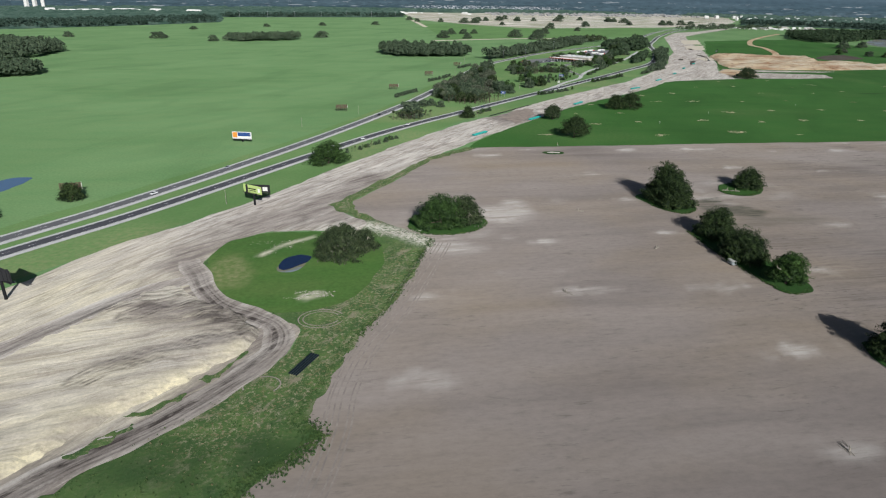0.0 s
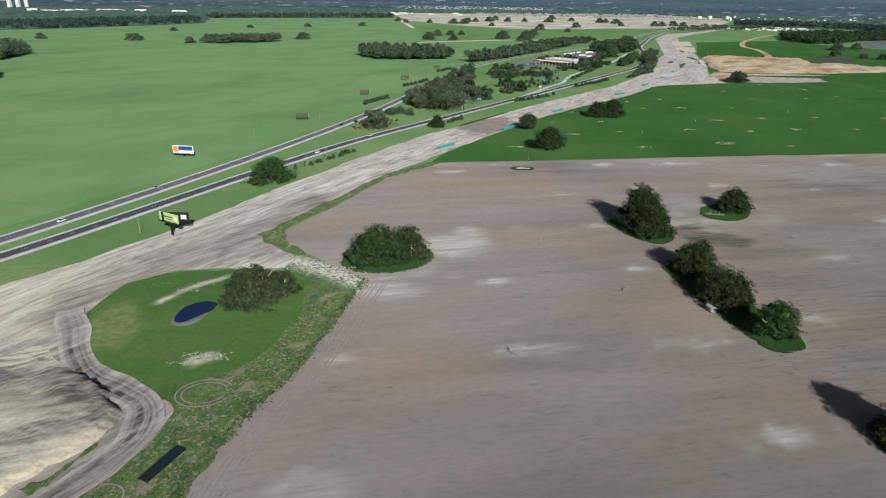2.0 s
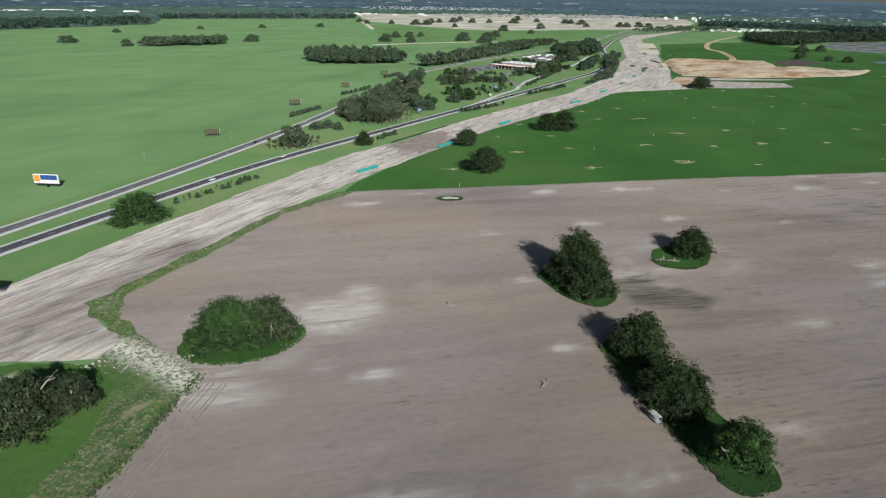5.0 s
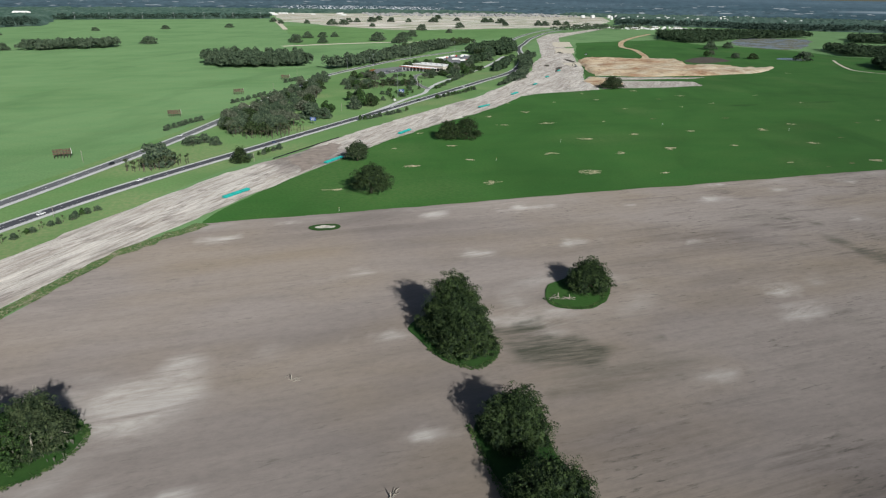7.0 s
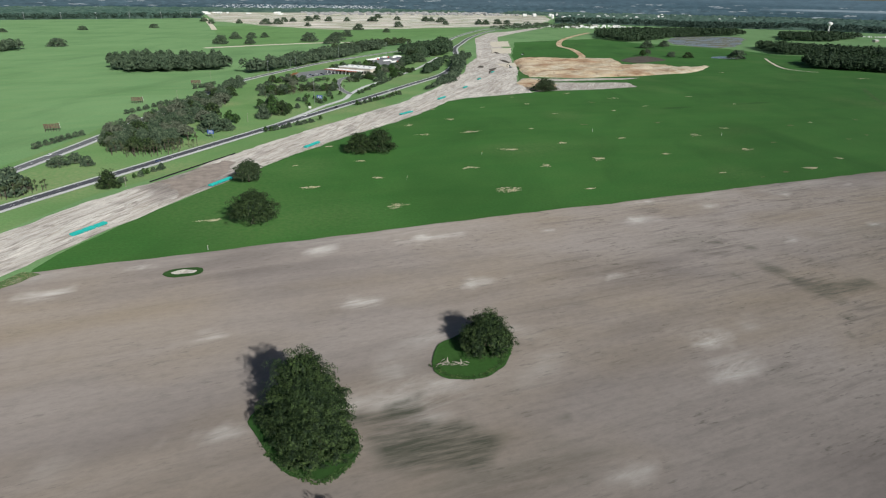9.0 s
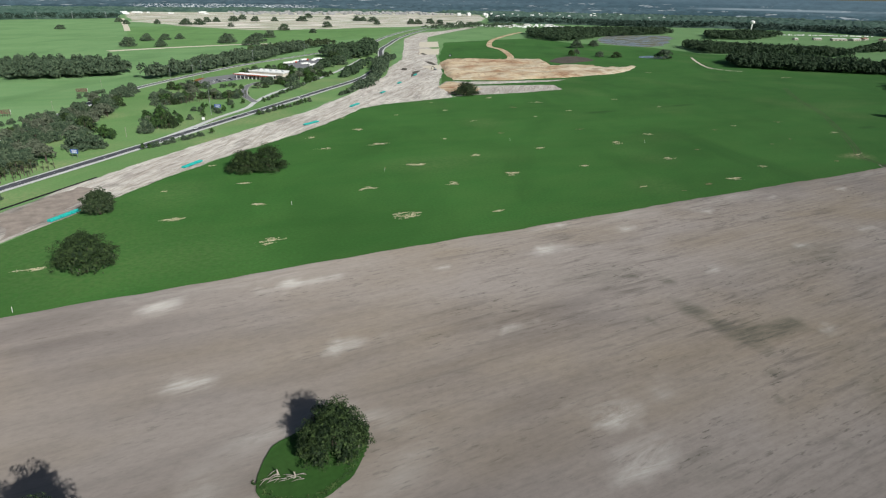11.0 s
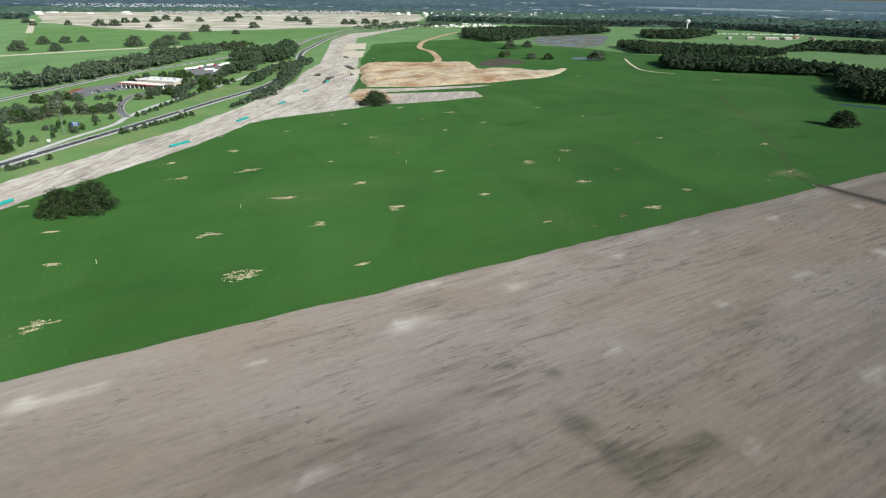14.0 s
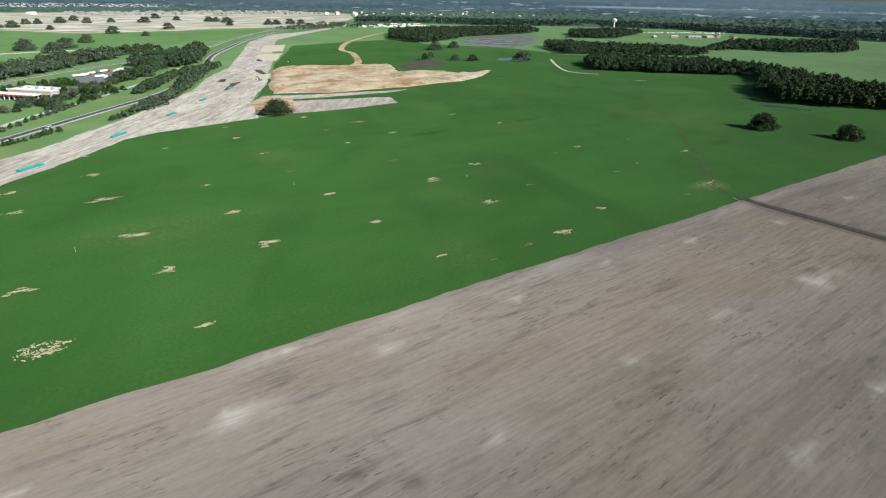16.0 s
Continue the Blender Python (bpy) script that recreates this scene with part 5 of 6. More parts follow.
def wood(name, pts, gap, h, material, label, quads=56, seed=0, leaf=0.0, loose=0.4):
    """A wood too far off to count its trees: one canopy of many crowns."""
    rng = np.random.default_rng(seed)
    ring = np.array(pts, float)
    lo, hi = ring.min(0), ring.max(0)
    X, Y = np.meshgrid(np.arange(lo[0], hi[0], gap), np.arange(lo[1], hi[1], gap))
    X, Y = (X + rng.uniform(-loose, loose, X.shape) * gap).ravel(), (Y + rng.uniform(-loose, loose, Y.shape) * gap).ravel()
    k = inside(X, Y, ring)
    X, Y = X[k], Y[k]
    H = h * rng.uniform(0.62, 1.15, len(X))
    c = np.stack([X, Y, H * 0.5], 1)
    g = min(gap, 30)
    r = np.stack([g * rng.uniform(0.5, 0.85, len(X)), g * rng.uniform(0.5, 0.85, len(X)), H * 0.52], 1)
    v = leaf_cloud(rng, c, r, np.full(len(X), quads), leaf or g * 0.2, 0.55)
    return tagged(cloud_object(name, v, material), label, "wood", "", "stuff")


for k, (ring_, gap_, h_, mat_, lb) in enumerate(BELTS):
    wood("tree_belt", ring_, gap_, h_, mat_, lb, 90, seed=50 + k)
wood("oak_wood", outline([(-623, 1210), (-582, 1240), (-583, 1330), (-590, 1390), (-634, 1470), (-722, 1540), (-800, 1540), (-790, 1400), (-720, 1240)], 20, 5, seed=1), 12, 21, MIDWOOD, "dense dark oak wood in the pasture", 90, seed=1)
wood("oak_wood", outline([(-560, 930), (-503, 965), (-474, 985), (-484, 1060), (-514, 1085), (-560, 1065), (-640, 1000)], 20, 5, seed=2), 11, 18, MIDWOOD, "dense dark oak wood in the pasture", 100, seed=2)
wood("oak_wood", outline([(-323, 1668), (-252, 1690), (-165, 1736), (-172, 1800), (-260, 1790), (-336, 1750)], 20, 4, seed=3), 13, 19, MIDWOOD, "long dark oak thicket in the pasture", 80, seed=3)
wood("oak_wood", outline([(42, 1375), (60, 1320), (85, 1292), (150, 1284), (208, 1288), (224, 1340), (215, 1390), (130, 1420), (60, 1440)], 20, 4, seed=4), 10, 22, MIDWOOD, "long dense oak wood in the pasture", 120, seed=4)
wood("pine_wood", [(1257, 1075), (1345, 960), (1450, 876), (1500, 900), (1490, 1010), (1400, 1180), (1320, 1150)], 9, 20, PINE, "dense dark pine plantation", 110, seed=5)
wood("pine_wood", [(1356, 812), (1245, 772), (1205, 722), (1280, 640), (1400, 720), (1480, 860), (1455, 892)], 9, 20, PINE, "dense dark pine plantation", 110, seed=6)
wood("pine_wood", [(1175, 703), (1208, 646), (1243, 601), (1310, 520), (1440, 500), (1420, 600), (1340, 690), (1260, 745)], 9, 22, OAK, "dark mixed wood at the meadow edge", 130, seed=7)
wood("pine_wood", [(1448, 1323), (1558, 1253), (1720, 1142), (1800, 1200), (1700, 1330), (1599, 1516), (1540, 1480)], 11, 18, PINE, "dark pine belt beyond the meadow", seed=8)
wood("oak_wood", [(1341, 1899), (1331, 1741), (1420, 1760), (1640, 1900), (2000, 1960), (2040, 2080), (1700, 2160), (1480, 2120)], 14, 20, PINE, "dark wood behind the marsh", seed=9)
wood("oak_wood", [(1900, 1720), (2020, 1640), (2160, 1700), (2330, 1780), (2300, 1900), (2080, 1900)], 14, 18, PINE, "dark wood beside the white water tower", seed=10)


def canopy_height(X, Y):
    cell = np.sin(np.round(X / 18) * 12.9898 + np.round(Y / 18) * 78.233) * 43758.5453
    return 4 + 13 * (cell - np.floor(cell)) + 7 * vnoise(X, Y, 90, 4)


patch("far_woods", outline([(-4100, 500), (-2200, 1500), (-1400, 1900), (-1079, 2131), (-827, 2339), (-560, 2690), (-640, 3199), (-212, 3311), (240, 3445), (262, 4350), (760, 4330), (1500, 4370), (2160, 4360), (2330, 3880), (2040, 3280), (1750, 2860), (2000, 2700), (2250, 2420), (2600, 2250), (2760, 1900), (2742, 1643), (2770, 1159), (3400, 700), (4500, -200), (4700, 800), (4400, 2000), (3600, 3300), (2600, 4150), (1200, 4700), (0, 4800), (-1500, 4450), (-3000, 3400), (-3800, 2300)], 40, 14, smooth=False, seed=30), 0.5, 18.0, FARWOOD, None, canopy_height, label="woods out to the horizon with blue haze in the leaf colour", category="woods", kind="stuff", smooth=False, taper=22.0)
for x, y, w in ((458, 1906, 44), (597, 2081, 36), (535, 1928, 42), (499, 1820, 38), (715, 2417, 39), (237, 1865, 38), (303, 1841, 29), (282, 2033, 32), (326, 2058, 28), (363, 2077, 25), (773, 2273, 24), (584, 2669, 25), (913, 2593, 38)):
    plant(rs.choice((0, 3)), x, y, w * 1.1, min(w * 0.6, 25), "dark round oak on the far paddocks", "paddock oaks")
for x, y, w in ((356, 2906, 30), (448, 2817, 44), (495, 2822, 42), (548, 3032, 36), (584, 3036, 34), (661, 3095, 47), (746, 3080, 38), (830, 3094, 32), (945, 3075, 53), (1071, 3449, 40), (1107, 3235, 32), (1190, 3063, 40), (1218, 3060, 36), (1233, 2969, 50), (1174, 2764, 29), (1322, 2757, 40), (1356, 2760, 36), (1428, 2793, 40), (1470, 2785, 34), (252, 2906, 28), (730, 3288, 38)):
    plant(rs.choice((0, 3)), x, y, w * 1.1, min(w * 0.6, 24), "dark round oak spared on cleared land", "cleared land oaks")
wood("far_oaks", [(1100, 2250), (1500, 2450), (1800, 2500), (1560, 2760)], 48, 15, MIDWOOD, "dark trees near far buildings", 60, seed=13, leaf=3.0, loose=0.8)
wood("pine_wood", [(1837, 1216), (1977, 1215), (2016, 1095), (2184, 1013), (2560, 1173), (2138, 1330)], 15, 16, PINE, "dark belt of pines across the far field", 60, seed=25)
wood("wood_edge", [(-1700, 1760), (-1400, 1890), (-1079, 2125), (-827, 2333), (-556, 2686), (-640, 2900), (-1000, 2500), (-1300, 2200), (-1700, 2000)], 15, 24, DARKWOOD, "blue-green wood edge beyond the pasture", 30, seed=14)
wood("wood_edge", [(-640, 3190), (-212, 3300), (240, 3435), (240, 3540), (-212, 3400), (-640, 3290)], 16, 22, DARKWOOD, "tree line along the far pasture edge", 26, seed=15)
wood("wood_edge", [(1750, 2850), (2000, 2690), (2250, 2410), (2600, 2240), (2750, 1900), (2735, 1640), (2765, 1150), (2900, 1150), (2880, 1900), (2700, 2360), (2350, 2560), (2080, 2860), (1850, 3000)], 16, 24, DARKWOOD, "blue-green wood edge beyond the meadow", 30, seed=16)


# ---------------------------------------------------------------- built things
def billboard(x, y, turn, w, h, clear, label, faces):
    """A panel on one steel pole. The face looks along local -y; faces: (material, two-colour bars) for front and, if any, a splayed back face."""
    t = thing("billboard", x, y, 0, turn, label, "billboard")
    top = clear + h
    part("pole", tube(bmesh.new(), [(0, 0.6, -0.3), (0, 0.6, clear + h * 0.7)], [0.65, 0.55], 12), BLACK, t)
    bm = bmesh.new()
    box(bm, 0, 0.3, clear - 0.35, w * 0.96, 0.5, 0.5)
    part("torsion_beam", bm, BLACK, t)
    for s, (mat_, bars) in zip((0, 1), faces):
        m = Matrix() if s == 0 else Matrix.Translation((1.5, 2.8, 0)) @ Matrix.Rotation(radians(28), 4, "Z")
        bm = bmesh.new()
        box(bm, 0, -0.1, clear + h / 2, w, 0.25, h, m)
        face = part("panel", bm, mat_, t)
        for k, (bx, bz, bw, bh, bmat) in enumerate(bars):
            bb = bmesh.new()
            box(bb, bx * w, -0.24, clear + bz * h, bw * w, 0.03, bh * h, m)
            part("poster_bar", bb, bmat, face)
        for k in range(7):
            px_ = (k / 6 - 0.5) * w * 0.96
            part("upright", rod(m @ Vector((px_, 0.15, clear - 0.4)), m @ Vector((px_, 0.15, top)), 0.09), BLACK, t)
        bm = bmesh.new()
        box(bm, 0, -0.8, clear - 0.25, w * 1.02, 0.9, 0.08, m)
        part("catwalk", bm, BLACK, t)
        for z in (0.5, 1.0):
            part("catwalk_rail", rod(m @ Vector((-w * 0.51, -1.25, clear - 0.2 + z)), m @ Vector((w * 0.51, -1.25, clear - 0.2 + z)), 0.03, 4), BLACK, t)
        for k in range(4):
            px_ = (k / 3 - 0.5) * w * 0.8
            part("lamp_arm", rod(m @ Vector((px_, -0.3, clear - 0.1)), m @ Vector((px_, -2.0, clear - 0.4)), 0.05, 4), STEEL, t)
    return t


DARKSCREEN = plain("black mesh screen", (0.03, 0.03, 0.032), 0.8)
billboard(-67, 366, -37, 14.6, 4.8, 7.8, "tall steel billboard with a lime green poster above the sand", [(LIME, [(-0.05, 0.55, 0.5, 0.14, BLACK), (0.0, 0.3, 0.35, 0.08, BLACK), (0.36, 0.5, 0.12, 0.5, WHITE)]), (DARKSCREEN, [(0.3, 0.45, 0.2, 0.5, WHITE)])])
billboard(-149, 250, 143, 14.6, 5.2, 9.2, "tall black steel billboard seen from behind", [(DARKSCREEN, []), (DARKSCREEN, [])])
billboard(-103, 541, -14, 17, 6.2, 2.4, "low billboard with a blue, white and orange poster", [(WHITE, [(0.12, 0.66, 0.66, 0.5, BLUE), (0.16, 0.68, 0.5, 0.2, WHITE), (-0.36, 0.55, 0.24, 0.7, ORANGE)])])


def timber_billboard(x, y, turn, w=12.5, h=4.6, clear=2.4):
    t = thing("billboard", x, y, 0, turn, "weathered red-brown timber billboard seen from behind", "billboard", "timber billboards")
    for k in range(6):
        px_ = (k / 5 - 0.5) * w * 0.86
        part("post", tube(bmesh.new(), [(px_, 0, -0.3), (px_, 0, clear + h)], [0.2, 0.17], 6), BARK, t)
        part("brace", rod((px_, -3.2, 0), (px_, -0.1, clear + h * 0.45), 0.12, 5), BARK, t)
    for k in range(4):
        bm = bmesh.new()
        box(bm, 0, 0.3, clear + h * (k + 0.5) / 4, w, 0.12, h / 4 - 0.7)
        part("board", bm, REDWOOD, t)
    for k in range(3):
        bm = bmesh.new()
        box(bm, 0, 0.18, clear + h * (k + 1) / 4, w, 0.1, 0.3)
        part("stringer", bm, BARK, t)
    bm = bmesh.new()
    box(bm, w * 0.5 + 0.15, 0.45, clear + h / 2, 0.2, 0.5, h)
    part("edge_trim", bm, WHITE, t)
    return t


for x, y, tr in ((-23, 687, 8), (42, 850, 6), (104, 994, 4), (169, 1131, 2), (-184, 400, 10)):
    timber_billboard(x, y, tr)


def pipe_stack(x, y, turn, rows=(6, 6), length=6.1, r=0.28, material=None, label="", runs=3, name="pipe_stack", gap=0.9, group="", pitch=2.1):
    t = thing(name, x, y, 0.45, turn, label, "pipes", group)
    total = runs * length + (runs - 1) * gap
    for run in range(runs):
        x0 = -total / 2 + run * (length + gap)
        for level, n in enumerate(rows):
            for k in range(n):
                yy = (k - (n - 1) / 2) * r * pitch
                zz = 0.18 + r + level * r * 2.05
                part("pipe", tube(bmesh.new(), [(x0, yy, zz), (x0 + length * 0.94, yy, zz), (x0 + length * 0.95, yy, zz), (x0 + length, yy, zz)], [r, r, r * 1.12, r * 1.12], 8), material, t)
        for f in (0.15, 0.5, 0.85):
            bm = bmesh.new()
            box(bm, x0 + length * f, 0, 0.09, 0.15, max(rows) * r * 2.15, 0.2)
            part("timber_skid", bm, BARK, t, "rough timber skid")
    return t


for x, y, tr in ((106, 558, 46), (177, 630, 47), (255, 722, 48), (378, 843, 36), (453, 930, 46)):
    pipe_stack(x, y, tr, (5, 5), 6.4, 0.3, CYAN, "bundled turquoise plastic pipes laid out on the sand", 3, group="turquoise pipe stacks")
for x, y in ((519, 1011), (575, 1089), (635, 1168)):
    pipe_stack(x, y, 50, (5, 5), 6.4, 0.3, CYAN, "bundled turquoise plastic pipes beside the road bed", 2, group="turquoise pipe stacks")
pipe_stack(-23.2, 186.6, 61, (4,), 13.6, 0.34, BLACKPIPE, "four long black plastic pipes lying on rough grass", 1, pitch=2.7)

patch("dirt_crossing", outline([(139, 642), (152, 650), (180, 692), (188, 682), (180, 652), (160, 615), (150, 604), (146, 620)], 3, 4.0, smooth=False, seed=31), 0.42, 3.0, plain("brown churned dirt", (0.29, 0.24, 0.205), 0.95, vary=0.35, size=6), label="brown dirt crossing churned across the pale sand", category="dirt crossing")

# black silt fence along the crossing
silt = tagged(new("silt_fence"), "low black fabric silt fence sagging across the verge", "fence")
line = spline([(132, 646), (148, 664), (168, 686), (192, 712)], 4)
bm = bmesh.new()
for a, b in zip(line, line[1:]):
    d = Vector((*(b - a), 0))
    box(bm, 0, 0, 0.45, d.length + 0.02, 0.06, 0.9, Matrix.Translation((*(a + b) / 2, 0.05)) @ Matrix.Rotation(math.atan2(d.y, d.x), 4, "Z"))
part("fabric", bm, BLACK, silt)
for p in line[::2]:
    part("stake", rod((*p, 0), (*p, 1.1), 0.05, 5), BARK, silt)


def trailer(x, y, turn):
    t = thing("trailer", x, y, 0.1, turn, "small white-roofed farm trailer parked under the oaks", "trailer")
    bm = bmesh.new()
    box(bm, 0, 0, 0.75, 5.2, 2.3, 0.25)
    part("deck", bm, GREYMETAL, t)
    bm = bmesh.new()
    v = [bm.verts.new(c) for c in ((-2.7, -1.4, 2.7), (2.7, -1.4, 2.7), (2.7, 0, 3.15), (-2.7, 0, 3.15), (2.7, 1.4, 2.7), (-2.7, 1.4, 2.7))]
    bm.faces.new((v[0], v[1], v[2], v[3])), bm.faces.new((v[3], v[2], v[4], v[5]))
    bmesh.ops.solidify(bm, geom=bm.faces[:], thickness=0.08)
    part("roof", bm, WHITE, t, "pale pitched metal roof")
    for sx in (-2.4, 2.4):
        for sy in (-1.05, 1.05):
            part("post", rod((sx, sy, 0.8), (sx, sy, 2.75), 0.06), GREYMETAL, t)
    for sx in (-0.6, 0.6):
        for sy in (-1.2, 1.2):
            part("wheel", tube(bmesh.new(), [(sx, sy - 0.12, 0.36), (sx, sy + 0.12, 0.36)], [0.36, 0.36], 12), RUBBER, t)
    bm = bmesh.new()
    box(bm, 0.4, 0, 1.3, 3.4, 1.8, 0.85, bevel=0.1)
    part("load", bm, GREYMETAL, t)
    part("drawbar", rod((2.6, 0, 0.7), (4.4, 0, 0.55), 0.07), BLACK, t)
    return t


trailer(175, 255, 100).scale = (0.82, 0.82, 0.82)


def snag(x, y, seed, label, pale=True):
    """A broken standpipe or stub with scattered sticks round it."""
    r = random.Random(seed)
    t = thing("snag", x, y, 0.1, r.uniform(0, 360), label, "dead wood", "snags in the bare field")
    m = DEADWOOD if pale else BARK
    part("stub", tube(bmesh.new(), [(0, 0, -0.1), (0.1, 0, 1.1), (0.25, 0.1, 2.0)], [0.25, 0.2, 0.1], 6), m, t)
    for k in range(12):
        a, L, d = r.uniform(0, 6.28), r.uniform(1.0, 3.0), r.uniform(0.2, 3.2)
        px_, py_ = math.cos(a) * d, math.sin(a) * d * 0.5
        b = r.uniform(-0.5, 0.5)
        part("branch", tube(bmesh.new(), [(px_, py_, 0.15), (px_ + L * 0.5 * math.cos(b), py_ + L * 0.5 * math.sin(b), 0.4), (px_ + L * math.cos(b), py_ + L * math.sin(b), 0.2)], [0.11, 0.08, 0.03], 5), m, t)
    return t


for k, (x, y) in enumerate(((85, 234), (147, 278), (126, 339), (135, 126), (245, 369), (241, 372))):
    t = snag(x, y, k, "pale broken snag with scattered sticks on bare soil" if k < 4 else "bleached fallen limbs in the grass under the oak", True)
    if k > 3:
        t.matrix_basis = pose(x, y, 0.4, 0, 0, 40 * k) @ Matrix.Diagonal((1.15, 1.15, 1.0, 1))


def sign(x, y, turn, w, h, clear, mat_, label):
    t = thing("road_sign", x, y, 0, turn, label, "road sign")
    for s in (-0.32, 0.32):
        part("post", rod((s * w, 0.1, 0), (s * w, 0.1, clear + h * 0.9), 0.14), STEEL, t)
    bm = bmesh.new()
    box(bm, 0, 0, clear + h / 2, w, 0.08, h, bevel=0.02)
    face = part("panel", bm, mat_, t)
    for k in range(3):
        bm = bmesh.new()
        box(bm, 0, -0.06, clear + h * (0.24 + 0.26 * k), w * (0.7 - 0.12 * (k % 2)), 0.02, h * 0.1)
        part("text_bar", bm, WHITE, face)
    return t


sign(176, 780, -35, 6.5, 3.4, 3.4, BLUE, "large blue roadside service sign on two posts")
sign(305, 953, -35, 7.5, 4.0, 3.0, BLUE, "blue service sign beside the slip road")
sign(283, 893, -35, 3.2, 2.4, 2.2, WHITE, "small white sign at the slip road")


def mast(x, y, h, label="tall pale lighting mast"):
    t = thing("light_mast", x, y, 0, 0, label, "light mast", "lighting masts")
    part("pole", tube(bmesh.new(), [(0, 0, 0), (0, 0, h * 0.5), (0, 0, h)], [0.24, 0.19, 0.12], 8), STEEL, t)
    part("ring", tube(bmesh.new(), [(0, 0, h - 0.4), (0, 0, h)], [0.9, 0.9], 10), STEEL, t)
    for k in range(4):
        a = k * math.pi / 2
        bm = bmesh.new()
        box(bm, math.cos(a) * 1.2, math.sin(a) * 1.2, h - 0.3, 0.7, 0.7, 0.3, bevel=0.06)
        part("lamp", bm, STEEL, t)
    return t


for x, y, h in ((279, 1251, 18), (323, 1248, 24), (295, 930, 30), (427, 1406, 24), (523, 1418, 32), (304, 1174, 26), (600, 1520, 26), (470, 1290, 20)):
    mast(x, y, h)
for x, y, h in ((7, 538, 7), (-84, 370, 9), (-30, 470, 7), (118, 640, 7), (213, 845, 9), (-58, 600, 9), (-5, 668, 9), (147, 1000, 12), (190, 1180, 12)):
    t = thing("utility_pole", x, y, 0, rs.uniform(0, 90), "thin weathered timber utility pole", "utility pole", "utility poles")
    part("pole", tube(bmesh.new(), [(0, 0, 0), (0, 0, h)], [0.16, 0.1], 6), DEADWOOD, t)
    bm = bmesh.new()
    box(bm, 0, 0, h - 0.6, 1.6, 0.1, 0.12)
    part("cross_arm", bm, DEADWOOD, t)

# fence at the field corner
fence = tagged(new("fence"), "sagging farm fence of dark timber posts", "fence")
fline = spline([(4, 332), (18, 315), (33, 299), (29, 286), (18, 256), (8, 232)], 4.5)
for p in fline:
    lean = rs.uniform(-0.12, 0.12)
    part("post", rod((p[0], p[1], 0), (p[0] + lean, p[1], 1.4 + rs.uniform(-0.2, 0.2)), 0.13, 6), BARK, fence)
for z in (0.7, 1.2):
    part("wire", tube(bmesh.new(), [(p[0], p[1], z) for p in fline], [0.015] * len(fline), 3), STEEL, fence)


def car(x, y, turn, paint, label, tall=0.0):
    t = thing("car", x, y, 0.33, turn, label, "car", "cars on the highway")
    bm = bmesh.new()
    prof = [(-2.35, 0.45), (-2.3, 0.95), (-1.5, 1.0 + tall), (-1.3, 1.05 + tall), (1.0, 1.02), (2.2, 0.85), (2.38, 0.5), (2.2, 0.3), (-2.2, 0.3)]
    rings = [[bm.verts.new((px_, s, pz_)) for px_, pz_ in prof] for s in (-0.9, 0.9)]
    n = len(prof)
    for k in range(n):
        bm.faces.new((rings[0][k], rings[0][(k + 1) % n], rings[1][(k + 1) % n], rings[1][k]))
    bm.faces.new(rings[0][::-1]), bm.faces.new(rings[1])
    bmesh.ops.bevel(bm, geom=bm.edges[:], offset=0.06, segments=1, affect="EDGES")
    part("body", bm, paint, t)
    bm = bmesh.new()
    lo = [bm.verts.new(c) for c in ((-1.9, -0.82, 0.95), (1.15, -0.82, 0.98), (1.15, 0.82, 0.98), (-1.9, 0.82, 0.95))]
    hi = [bm.verts.new(c) for c in ((-1.4, -0.66, 1.45 + tall), (0.35, -0.66, 1.48 + tall), (0.35, 0.66, 1.48 + tall), (-1.4, 0.66, 1.45 + tall))]
    for k in range(4):
        bm.faces.new((lo[k], lo[(k + 1) % 4], hi[(k + 1) % 4], hi[k]))
    bm.faces.new(hi)
    part("windows", bm, GLASS, t, "dark glazed cabin")
    bm = bmesh.new()
    box(bm, -0.52, 0, 1.49 + tall, 1.8, 1.34, 0.05, bevel=0.02)
    part("roof", bm, paint, t)
    for sx in (-1.4, 1.4):
        for sy in (-0.85, 0.85):
            part("wheel", tube(bmesh.new(), [(sx, sy - 0.12, 0.33), (sx, sy + 0.12, 0.33)], [0.33, 0.33], 12), RUBBER, t)
    return t


def on_road(line, y, side):
    k = int(np.argmin(np.abs(line[:, 1] - y)))
    d = line[k + 1] - line[k]
    d /= np.hypot(*d)
    return (line[k][0] + d[1] * side, line[k][1] - d[0] * side, math.degrees(math.atan2(d[1], d[0])))


for line_, yy, side, k, lb in ((FAR_ROAD, 398, 1.8, 0, "white sedan"), (NEAR_ROAD, 548, 1.8, 0, "white car"), (NEAR_ROAD, 608, -1.8, 0, "white car"), (FAR_ROAD, 662, 1.8, 1, "black car"), (FAR_ROAD, 742, -1.8, 0, "white car"), (NEAR_ROAD, 700, 1.8, 3, "dark blue car"), (NEAR_ROAD, 862, -1.8, 0, "white car"), (NEAR_ROAD, 905, 1.8, 1, "black car"), (FAR_ROAD, 450, -1.8, 2, "grey car"), (NEAR_ROAD, 1010, 1.8, 0, "white car"), (FAR_ROAD, 1850, 0, 0, "white car")):
    x, y, a = on_road(line_, yy, side)
    car(x, y, a + (180 if line_ is FAR_ROAD else 0), CARS[k], lb + " driving on the asphalt carriageway", 0.12)


